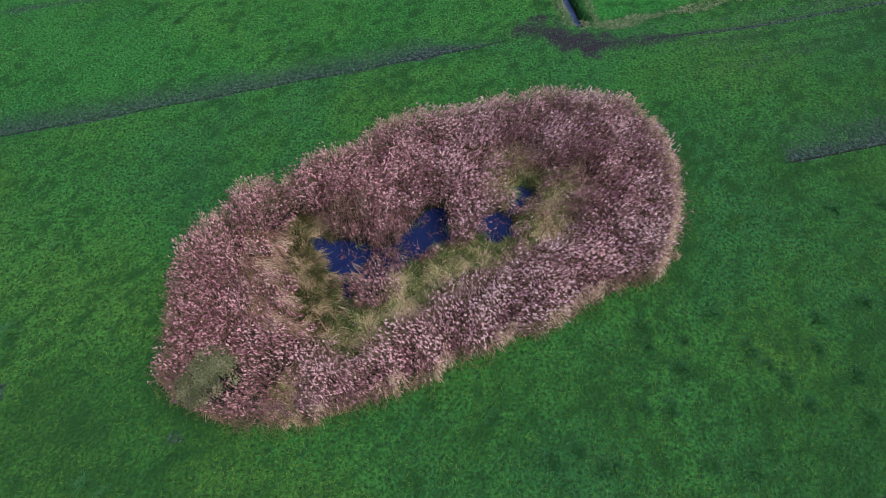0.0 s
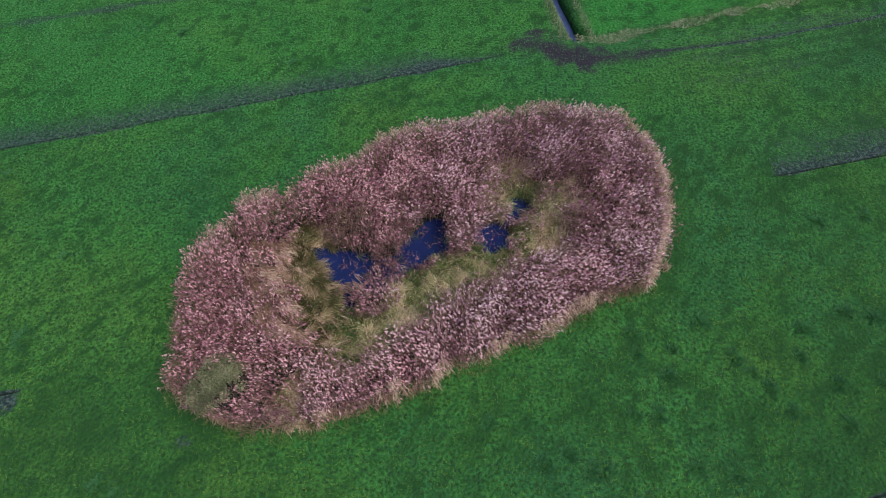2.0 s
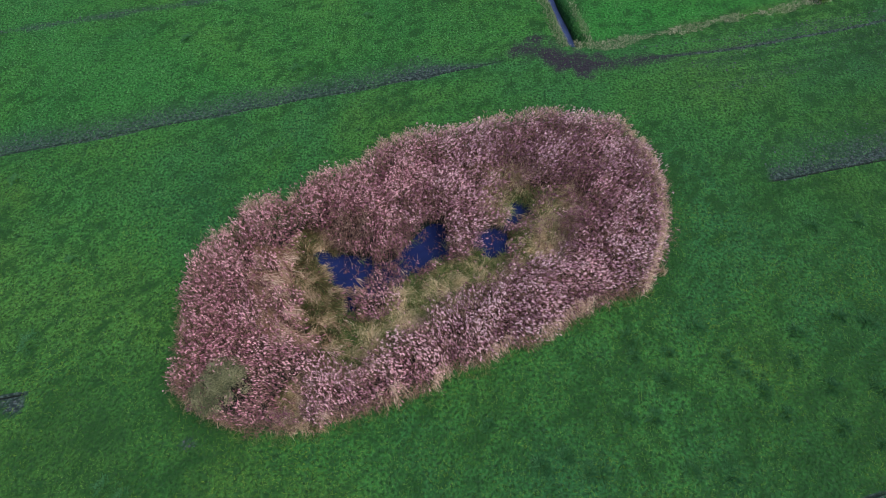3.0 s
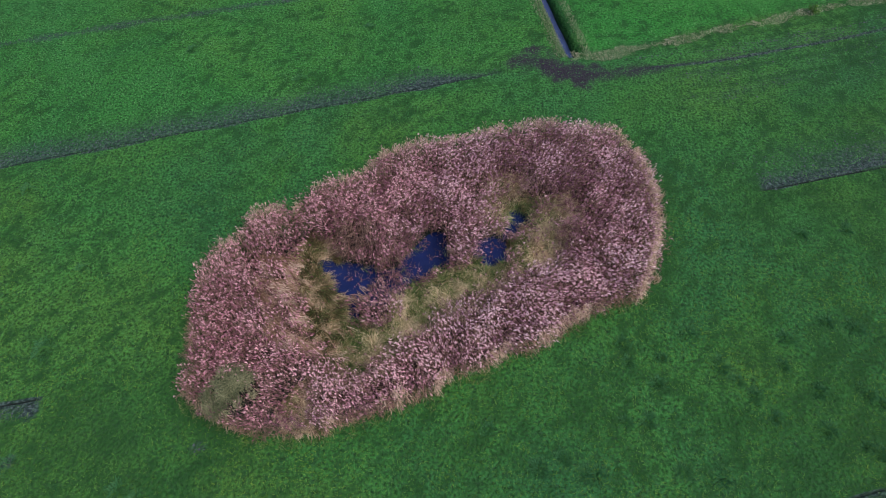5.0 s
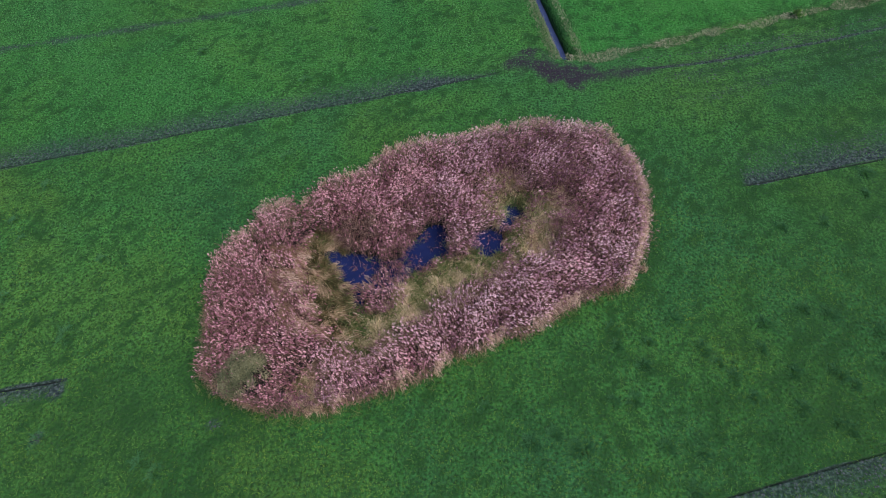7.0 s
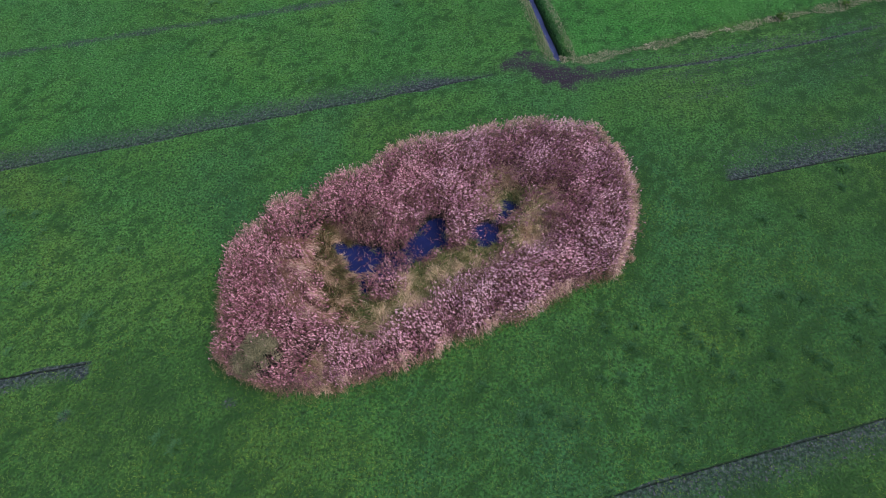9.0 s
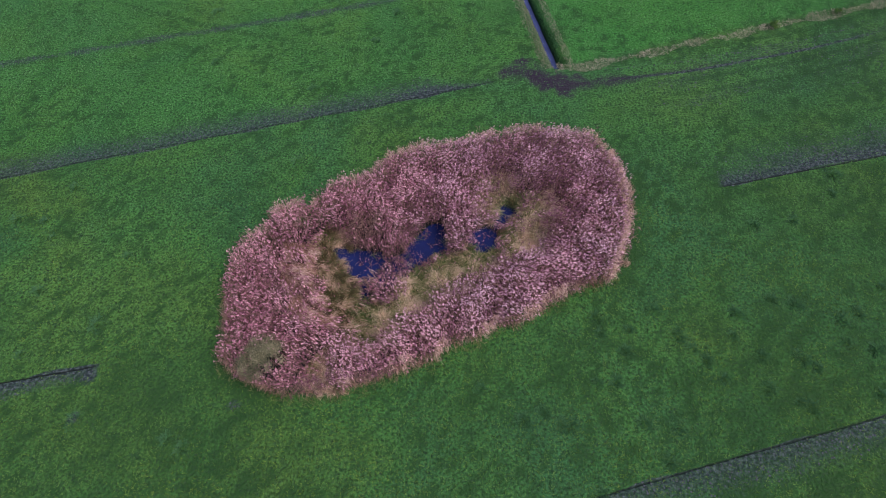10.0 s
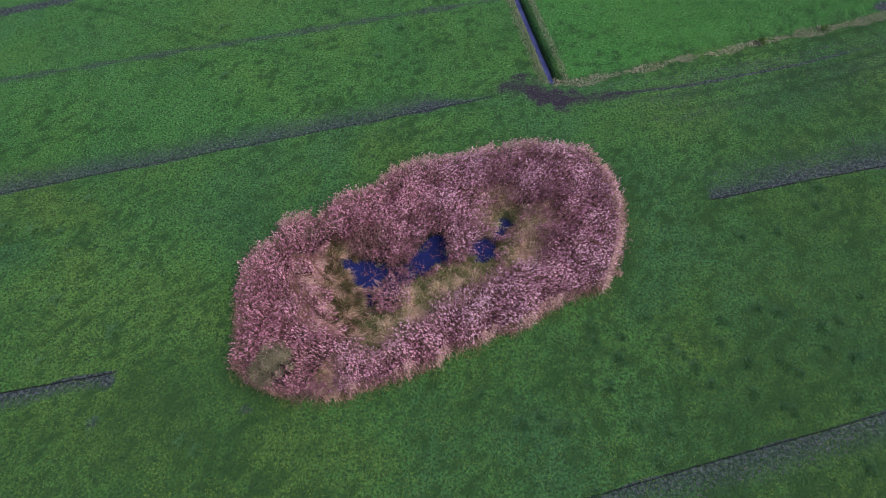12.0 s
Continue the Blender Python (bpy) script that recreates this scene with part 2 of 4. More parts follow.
# the drains that cross the pasture: y over x
OLD_DRAIN = guide([(-90, 28.0), (-44, 38.25), (-22, 43.0), (1.3, 48.1), (60, 61.0)])
UPPER_DRAIN = guide([(-90, 12.3), (-38, 24.7), (-19.8, 29.05), (0, 33.75), (4, 34.9), (9, 34.6), (12, 34.75), (20.8, 35.8), (31.8, 38.2), (40, 40.7), (90, 54)])
MIDDLE_DRAIN = guide([(-90, -3.3), (-30.8, 7.6), (-23.5, 8.95), (20.5, 22.65), (35.5, 25.75), (90, 37.0)])
LOWER_DRAIN = guide([(-90, -23.6), (8.2, 0.98), (27.2, 5.72), (90, 21.4)])


def ditch_mid(y):
    return 9.62 - 0.189 * (y - 36.5)


def ditch_dip(x, y):
    """0 on the bank, 1 at the bottom of the ditch."""
    d = x - ditch_mid(y)
    d = np.where(d > 0, 1.3 * d, -d) + 0.12 * (vnoise(x, y, 1.1, 5) - 0.5)
    return (1 - smooth(0.0, 0.78, d)) * smooth(36.1, 36.9, y)


def drain_dip(x, y):
    """The narrow cut drains, 0 to 1."""
    w = 0.06
    up = (1 - smooth(w * 0.4, w * 1.1, np.abs(y - UPPER_DRAIN(x)))) * (1 - smooth(2.5, 4.5, x))
    mid = (1 - smooth(w * 0.6, w * 1.4, np.abs(y - MIDDLE_DRAIN(x)))) * (1 - smooth(-23.7, -23.3, x) * (1 - smooth(20.4, 20.9, x)))
    low = 0.6 * (1 - smooth(w * 0.45, w * 1.1, np.abs(y - LOWER_DRAIN(x))))
    return np.maximum(np.maximum(up, mid), low)


def blob(x, y, cx, cy, rx, ry, turn):
    c, s = math.cos(radians(turn)), math.sin(radians(turn))
    u, v = (x - cx) * c + (y - cy) * s, -(x - cx) * s + (y - cy) * c
    return 1 - smooth(0.25, 1.25, np.hypot(u / rx, v / ry) + 0.5 * (vnoise(x, y, 0.9, 9) - 0.5))


def band(d, near, far, soft):
    return smooth(near, near + 0.1, d) * (1 - np.clip((d - 0.15 * far) / (far + soft), 0, 1)) ** 0.8


def mud_of(x, y):
    """The trodden, muddy streak at the ditch's end."""
    mid = np.interp(x, [3.9, 5, 6.5, 8, 10, 13, 15.5, 18, 21, 30], [35.7, 35.9, 35.8, 34.9, 34.2, 34.3, 34.6, 35.2, 35.7, 37.8])
    wide = np.interp(x, [3.8, 4.6, 6.5, 8, 10, 13, 15.5, 18, 30], [0.3, 1.1, 1.6, 1.9, 1.6, 1.0, 0.7, 0.45, 0.4])
    rough = 0.7 * (vnoise(x, y, 0.8, 9) - 0.5) + 0.5 * (vnoise(x, y, 0.3, 10) - 0.5)
    streak = (1 - smooth(0.0, 1.3, np.abs(y - mid) / wide + rough)) * np.interp(x, [3.5, 4.6, 6.5, 8, 10, 12.5, 18, 32, 38], [0, 0.65, 0.75, 1, 1, 0.7, 0.36, 0.15, 0])
    return np.maximum(streak, 0.75 * (1 - smooth(0.3, 1.2, np.hypot((x - 6.6) / 0.9, (y - 37.3) / 0.6) + rough)))


def worn_of(x, y):
    """Thin grass over grey earth between the eastern drains, in streaks along them."""
    low, high = MIDDLE_DRAIN(x), UPPER_DRAIN(x)
    v = (y - low) / (high - low)
    u, w = 0.97 * x + 0.24 * y, 0.97 * y - 0.24 * x
    streak = 0.55 * vnoise(0.12 * u, w, 0.55, 81) + 0.45 * vnoise(0.2 * u, w, 1.3, 82)
    level = np.interp(v, [-0.02, 0.0, 0.2, 0.34, 0.5, 0.72, 1.0, 1.1, 1.16], [0, 0.36, 0.30, 0.16, 0.18, 0.24, 0.28, 0.22, 0.0])
    return np.clip(level * smooth(9.0, 27.0, x + 6 * v) * (0.62 + 0.76 * streak), 0, 1)


def soil_of(x, y):
    """How bare the earth is: spread spoil beside the drains, the trodden mud at the ditch's end, wheel tracks."""
    wob = 0.5 * (vnoise(x, y, 2.2, 3) - 0.5)
    up = y - UPPER_DRAIN(x)
    s = 0.48 * band(up + wob, -0.25, 2.4, 0.7) * (1 - smooth(-3.0, 3.0, x)) + 0.42 * band(up + wob, -0.25, 0.6, 0.4) * smooth(-6.0, 0.0, x) * (1 - smooth(3, 5, x))
    mid = y - MIDDLE_DRAIN(x)
    s = np.maximum(s, 0.56 * band(-mid + wob, -0.1, 1.2, 0.4) * (1 - smooth(-23.5, -22.9, x)))
    s = np.maximum(s, 0.58 * band(mid + wob, -0.1, 1.5 + 0.05 * np.clip(x - 20, 0, 30), 0.6) * smooth(20.0, 20.8, x))
    s = np.maximum(s, 0.47 * band(LOWER_DRAIN(x) - y + wob, -0.1, 2.1, 0.5))
    s = np.maximum(s, 0.42 * band(np.abs(y - OLD_DRAIN(x) - 0.3) + wob, -0.5, 0.5, 0.3))
    s = np.maximum(s, 0.6 * mud_of(x, y))
    s = np.maximum(s, 0.9 * blob(x, y, 43.6, 46.2, 1.2, 1.0, 0))
    s = np.maximum(s, 0.68 * blob(x, y, -23.7, 8.3, 0.7, 0.6, 10))
    s = np.maximum(s, 0.62 * blob(x, y, -23.8, 5.6, 0.55, 0.4, 40))
    s = np.maximum(s, 0.42 * blob(x, y, -13.8, 6.3, 0.6, 0.4, 0))
    s = np.maximum(s, worn_of(x, y))
    s = np.maximum(s, 0.7 * blob(x, y, -46.0, 50.0, 7.0, 1.0, 14))
    rut = np.minimum(np.abs(up + 0.35), np.abs(up - 0.9))
    s = np.maximum(s, 0.7 * (1 - smooth(0.04, 0.2, rut)) * smooth(12, 15, x) * (1 - smooth(34, 46, x)))
    return np.clip(s, 0, 1)


def track_of(x, y):
    """Faint wheel marks that come in from the far field."""
    d = y - np.interp(x, [-60, -43, -36, -29.9, -22.7, -13.2, -4], [55.0, 51.0, 48.8, 46.2, 43.2, 40.5, 38.6])
    return np.maximum(1 - smooth(0.08, 0.3, np.abs(d)), 0.4 - 0.4 * smooth(0.08, 0.3, np.abs(d - 1.7))) * (1 - smooth(-20, -8, x)) * 0.75


def lanes_of(x, y):
    """Old wheel lanes that run beside the upper drain in the east."""
    d = y - UPPER_DRAIN(x)
    near = np.minimum(np.minimum(np.abs(d + 1.5), np.abs(d - 2.2)), np.abs(d + 3.1))
    return 0.55 * (1 - smooth(0.08, 0.3, near)) * smooth(12, 24, x)


def rank_shade_of(x, y, edge):
    """Darker grass: rank growth and painted shade round the reed bed, and in hollows."""
    # rank growth beside the reeds, with the shade there painted in
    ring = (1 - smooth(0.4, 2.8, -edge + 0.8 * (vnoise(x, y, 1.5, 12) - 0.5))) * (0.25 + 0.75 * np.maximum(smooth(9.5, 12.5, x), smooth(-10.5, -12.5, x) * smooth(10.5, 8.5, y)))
    rank = np.clip(0.15 + 0.75 * vnoise(x, y, 8.0, 15) + 0.35 * smooth(6, 24, 1.3 * x - 0.6 * y), 0, 1)
    u, v = 0.83 * x + 0.56 * y, 0.83 * y - 0.56 * x
    spots = smooth(0.60 - 0.08 * rank, 0.80 - 0.08 * rank, 0.5 * vnoise(x, y, 0.9, 14) + 0.5 * vnoise(u, v, 0.6, 17)) * (0.25 + 0.5 * rank)
    # patchy sward, plus the duller light to south and east painted in
    wide = 0.34 * smooth(0.35, 0.85, 0.5 * vnoise(x, y, 7.0, 16) + 0.25 * vnoise(u, v, 2.9, 18) + 0.25 * vnoise(x, y, 1.7, 19)) + 0.30 * smooth(6, 24, 1.3 * x - 0.6 * y) + 0.28 * smooth(15, 3, y) + 0.22 * smooth(-8, -20, x) * smooth(17, 6, y) + 0.14 * smooth(10, 14, x) * smooth(36, 30, y)
    blots = smooth(0.55, 0.73, 0.55 * vnoise(0.8 * u, 1.2 * v, 0.55, 83) + 0.45 * vnoise(x, y, 0.40, 84)) * (0.35 + 0.65 * smooth(0.35, 0.65, vnoise(x, y, 6.5, 85)))
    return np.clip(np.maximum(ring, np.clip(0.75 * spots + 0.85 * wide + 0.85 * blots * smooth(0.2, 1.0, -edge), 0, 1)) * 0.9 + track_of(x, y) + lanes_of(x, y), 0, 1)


def field_edge(x):
    return np.interp(x, [9.5, 11, 13.2, 16, 21.6, 27.2, 30, 36.5, 42, 90], [36.4, 36.2, 36.6, 37.4, 39.1, 40.4, 41.2, 42.9, 44.3, 56.0])


def fresh_of(x, y):
    """The younger, brighter sward of the field beyond the ditch."""
    return 0.3 * smooth(1.5, 3.5, y - UPPER_DRAIN(x)) * smooth(-0.8, -1.6, x - ditch_mid(y)) + 0.8 * smooth(0.9, 2.0, x - ditch_mid(y)) * smooth(0.3, 1.2, y - field_edge(x))


def relief(x, y, edge):
    z = 0.05 * (vnoise(x, y, 4.0, 1) - 0.5) + 0.03 * (vnoise(x, y, 0.9, 2) - 0.5)
    wet = np.max([signed(p, x, y) for p in POOLS + [CHANNEL]], 0) if np.any(edge > 0.1) else edge
    z = z - smooth(0.1, 2.4, edge) * (0.08 + 0.34 * smooth(-0.45, 0.05, wet))
    z = z - 0.16 * drain_dip(x, y) - 0.85 * ditch_dip(x, y)
    return z


WATER_Z, DITCH_Z = -0.16, -0.60


# ---- mesh helpers ----
def bulk(name, verts, faces, mat, parent=None, tone=None, extra=()):
    """One mesh object from arrays: corner points and a list of face arrays."""
    me = bpy.data.meshes.new(name)
    verts = np.asarray(verts, np.float32).reshape(-1, 3)
    me.vertices.add(len(verts))
    me.vertices.foreach_set("co", verts.ravel())
    loops = np.concatenate([np.asarray(f).ravel() for f in faces]).astype(np.int32)
    sizes = np.concatenate([np.full(len(f), np.asarray(f).shape[1]) for f in faces])
    me.loops.add(len(loops))
    me.loops.foreach_set("vertex_index", loops)
    me.polygons.add(len(sizes))
    me.polygons.foreach_set("loop_start", np.concatenate([[0], np.cumsum(sizes)[:-1]]).astype(np.int32))
    me.update(calc_edges=True)
    for key, values in (("tone", tone), *extra):
        if values is not None:
            me.attributes.new(key, "FLOAT", "POINT").data.foreach_set("value", np.asarray(values, np.float32).ravel())
    me.materials.append(mat)
    ob = new(name, me)
    ob.parent = parent
    return ob


def part(name, bm, mat, parent=None, label=""):
    me = bpy.data.meshes.new(name)
    bm.to_mesh(me)
    bm.free()
    me.materials.append(mat)
    ob = new(name, me)
    ob.parent = parent
    return tagged(ob, label)


def blades(base, way, length, width, sag, segs, belly=0.35):
    """Tapering ribbons that start at base, run along way and sag under their weight. Returns corner points and faces."""
    n = len(base)
    way = way / np.linalg.norm(way, axis=1, keepdims=True)
    side = np.cross(way, np.array([0, 0, 1.0]) + 0.4 * rng.normal(size=(n, 3)))
    side = side / (np.linalg.norm(side, axis=1, keepdims=True) + 1e-9)
    s = np.linspace(0, 1, segs + 1)[None, :, None]
    mid = base[:, None] + way[:, None] * length[:, None, None] * s
    mid[:, :, 2] -= (sag * length)[:, None] * (s[..., 0] ** 2)
    shape = np.interp(s[..., 0], [0, belly, 1], [0.55, 1.0, 0.0])[..., None]
    half = side[:, None] * (width / 2)[:, None, None] * shape
    left, right = mid[:, :-1] - half[:, :-1], mid[:, :-1] + half[:, :-1]
    verts = np.concatenate([np.stack([left, right], 2).reshape(n, -1, 3), mid[:, -1:]], 1)
    per = 2 * segs + 1
    at = (np.arange(n) * per)[:, None]
    quads = [at + np.array([[2 * k, 2 * k + 1, 2 * k + 3, 2 * k + 2]]) for k in range(segs - 1)]
    tri = at + np.array([[2 * segs - 2, 2 * segs - 1, 2 * segs]])
    return verts.reshape(-1, 3), quads, tri, per


def blade_object(name, sets, mat, parent=None, spread=0.08):
    """Joins several sets of blades, each with a tone for every blade (darker at the root), into one mesh."""
    verts, quads, tris, tones, count = [], [], [], [], 0
    for (v, q, t, per), tone in sets:
        verts.append(v)
        quads += [f + count for f in q]
        tris.append(t + count)
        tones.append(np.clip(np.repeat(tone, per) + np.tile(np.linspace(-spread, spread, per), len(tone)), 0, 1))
        count += len(v)
    faces = ([np.concatenate(quads)] if quads else []) + [np.concatenate(tris)]
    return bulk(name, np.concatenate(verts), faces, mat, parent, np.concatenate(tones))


def scattered(x0, x1, y0, y1, step):
    """Points strewn evenly but unevenly spaced."""
    gx, gy = np.meshgrid(np.arange(x0, x1, step), np.arange(y0, y1, step))
    gx, gy = gx.ravel(), gy.ravel()
    return gx + rng.uniform(-0.6, 0.6, gx.size) * step, gy + rng.uniform(-0.6, 0.6, gy.size) * step


def stacked(x, y, z):
    return np.stack([x, y, z], 1)


# ---- the ground: one sheet to the horizon, its rows along the drains ----
def make_ground():
    far = [90, 130, 200, 330, 600, 1200, 2600]
    cols = np.concatenate([-np.array(far[::-1]), np.arange(-62, 62.1, 0.32), far])
    cols = np.unique(np.round(np.concatenate([cols, np.arange(7.6, 12.0, 0.1)]), 3))
    near = np.array([-0.42, -0.24, -0.15, -0.11, -0.08, -0.04, 0, 0.04, 0.08, 0.11, 0.15, 0.24, 0.42])
    levels = [LOWER_DRAIN, MIDDLE_DRAIN, UPPER_DRAIN, OLD_DRAIN]
    rows = []
    for d in (-2600, -1200, -500, -200, -90, -50, -30):
        rows.append((0, 0, d, 0.0))
    for d in np.arange(-22, -0.5, 0.4):
        rows.append((0, 0, d, 0.0))
    for k in range(3):
        rows += [(k, k, d, 0.0) for d in near]
        rows += [(k, k + 1, 0.0, s) for s in np.linspace(0.045, 0.955, 46)]
    rows += [(3, 3, d, 0.0) for d in near]
    for d in list(np.arange(0.7, 24, 0.4)) + [30, 45, 80, 160, 400, 1000, 2600]:
        rows.append((3, 3, d, 0.0))
    X, Y = [], []
    for a, b, off, s in rows:
        x = cols.copy()
        for _ in range(2):
            y = levels[a](x) * (1 - s) + levels[b](x) * s + off
            x = cols - 0.189 * np.clip(y - 36.5, 0, 60)
        X.append(x)
        Y.append(y)
    X, Y = np.array(X), np.array(Y)
    order = np.argsort(Y[:, len(cols) // 2])
    X, Y = X[order], Y[order]
    edge = signed(BED, X, Y)
    Z = relief(X, Y, edge) * (np.hypot(X, Y) < 150)
    nr, nc = X.shape
    i = (np.arange(nr - 1)[:, None] * nc + np.arange(nc - 1)[None]).ravel()
    soil = soil_of(X, Y)
    wet = np.clip(np.maximum(np.maximum(drain_dip(X, Y), smooth(0.3, 0.8, ditch_dip(X, Y))), smooth(0.3, 1.2, edge)), 0, 1)
    mud = 0.95 * smooth(-0.1, 1.0, mud_of(X, Y))
    ob = bulk("ground", np.stack([X, Y, Z], -1), [np.stack([i, i + 1, i + nc + 1, i + nc], 1)], PASTURE,
              extra=(("soil", soil), ("rank_shade", rank_shade_of(X, Y, edge)), ("wet", wet), ("mud", mud), ("fresh", fresh_of(X, Y))))
    ob.data.polygons.foreach_set("use_smooth", np.ones(len(ob.data.polygons), bool))
    return tagged(ob, "green grazed pasture with narrow cut drains and bare muddy strips", "pasture", kind="structure")


make_ground()


def make_water():
    # an oval sheet whose rim lies buried under the shelving ground
    n = 64
    a = np.arange(n) * 2 * np.pi / n
    u, v, c, s = 15.0 * np.cos(a), 8.6 * np.sin(a), math.cos(radians(24)), math.sin(radians(24))
    verts = np.concatenate([[[-1.4, 17.0, WATER_Z]], stacked(-1.4 + u * c - v * s, 17.0 + u * s + v * c, np.full(n, WATER_Z))])
    i = np.arange(n)
    tagged(bulk("water_pond", verts, [np.stack([0 * i, 1 + i, 1 + (i + 1) % n], 1)], POND), "still dark blue pond water between the reeds", "water", kind="structure")
    y = np.concatenate([np.arange(36.3, 62, 0.8), [80, 120, 200, 350]])
    x = ditch_mid(np.minimum(y, 96.5))
    rows = np.stack([np.c_[x - 0.8, y, np.full(len(y), DITCH_Z)], np.c_[x + 0.8, y, np.full(len(y), DITCH_Z)]], 1)
    k = 2 * np.arange(len(y) - 1)
    tagged(bulk("water_ditch", rows, [np.stack([k, k + 1, k + 3, k + 2], 1)], DITCH), "straight narrow ditch with still slate-blue water", "ditch", kind="structure")


make_water()


# ---- the reed bed ----
def reed_shape(x, y, z, h, lx, ly, bare, dull=0.0):
    """Stalk, leaves and plume of many reeds at once: three lists of blade sets."""
    n = len(x)
    base = stacked(x, y, z)
    way = stacked(lx, ly, np.ones(n))
    tilt = np.linalg.norm(way, axis=1)
    way = way / tilt[:, None]
    stalk = blades(base, way, h, np.full(n, 0.016), 0.10 * (tilt - 1) + 0.01, 2, 0.1)
    tip = base + way * h[:, None]
    tip[:, 2] -= (0.10 * (tilt - 1) + 0.01) * h
    pale = 1 - smooth(0.2, 1.2, np.hypot((x + 8.3) / 3.4, (y - 9.4) / 2.1) + 0.5 * (vnoise(x, y, 1.1, 34) - 0.5))
    # tone follows the height noises: shade between clumps is painted into the plumes
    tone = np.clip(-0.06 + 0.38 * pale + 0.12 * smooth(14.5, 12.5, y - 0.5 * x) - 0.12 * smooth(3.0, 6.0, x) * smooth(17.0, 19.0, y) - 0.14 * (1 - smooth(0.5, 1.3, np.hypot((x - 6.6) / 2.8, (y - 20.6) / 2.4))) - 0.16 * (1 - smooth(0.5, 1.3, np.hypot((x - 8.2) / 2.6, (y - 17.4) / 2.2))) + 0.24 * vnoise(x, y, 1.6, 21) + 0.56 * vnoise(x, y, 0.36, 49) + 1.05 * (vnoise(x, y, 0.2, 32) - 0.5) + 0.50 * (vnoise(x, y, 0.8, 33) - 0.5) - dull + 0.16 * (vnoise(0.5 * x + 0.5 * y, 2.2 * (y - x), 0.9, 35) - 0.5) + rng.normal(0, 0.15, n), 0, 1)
    leaf_sets, plume_sets = [], []
    for k in range(4):
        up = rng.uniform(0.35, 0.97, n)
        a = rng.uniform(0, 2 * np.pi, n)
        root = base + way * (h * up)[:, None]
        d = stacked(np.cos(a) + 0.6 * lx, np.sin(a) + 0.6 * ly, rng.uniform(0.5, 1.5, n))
        # lower leaves are darker: shade between the stalks put into their tone
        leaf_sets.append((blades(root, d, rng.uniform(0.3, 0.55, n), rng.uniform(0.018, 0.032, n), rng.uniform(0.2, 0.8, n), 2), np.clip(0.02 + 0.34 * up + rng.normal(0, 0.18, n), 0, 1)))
    drift = rng.normal(0, 0.45, n) - 0.5 + 1.6 * (vnoise(x, y, 3.5, 23) - 0.5)
    flow = stacked(np.cos(drift), np.sin(drift), 0 * drift)
    for k in range(6):
        d = way * 0.65 + flow * (0.42 + 0.05 * k) + 0.09 * rng.normal(size=(n, 3))
        has = ~bare
        start = tip - way * rng.uniform(0.0, 0.15, n)[:, None]
        size, girth, sag = rng.uniform(0.13, 0.25, n), rng.uniform(0.016, 0.029, n), rng.uniform(0.35, 0.8, n)
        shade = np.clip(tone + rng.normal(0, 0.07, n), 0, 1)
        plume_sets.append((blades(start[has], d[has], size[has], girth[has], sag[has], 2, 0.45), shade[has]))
    return (stalk, np.clip(tone + 0.1, 0, 1)), leaf_sets, plume_sets


def pool_edge(x, y):
    return np.max([signed(p, x, y) for p in POOLS], 0)


def sedge_edge(x, y):
    return np.max([signed(p, x, y) for p in SEDGES], 0)


def headroom(edge_of, x, y, rise):
    """How tall a plant may grow south of open ground before it overhangs it: the growth thins in height towards the water."""
    top = np.full(x.shape, 9.0)
    for h in np.arange(2.2, 0.1, -0.2):
        s = 1 + h / 29
        top = np.where(edge_of(x * s, y * s) > 0.05, h - 0.2 + rise, top)
    return top


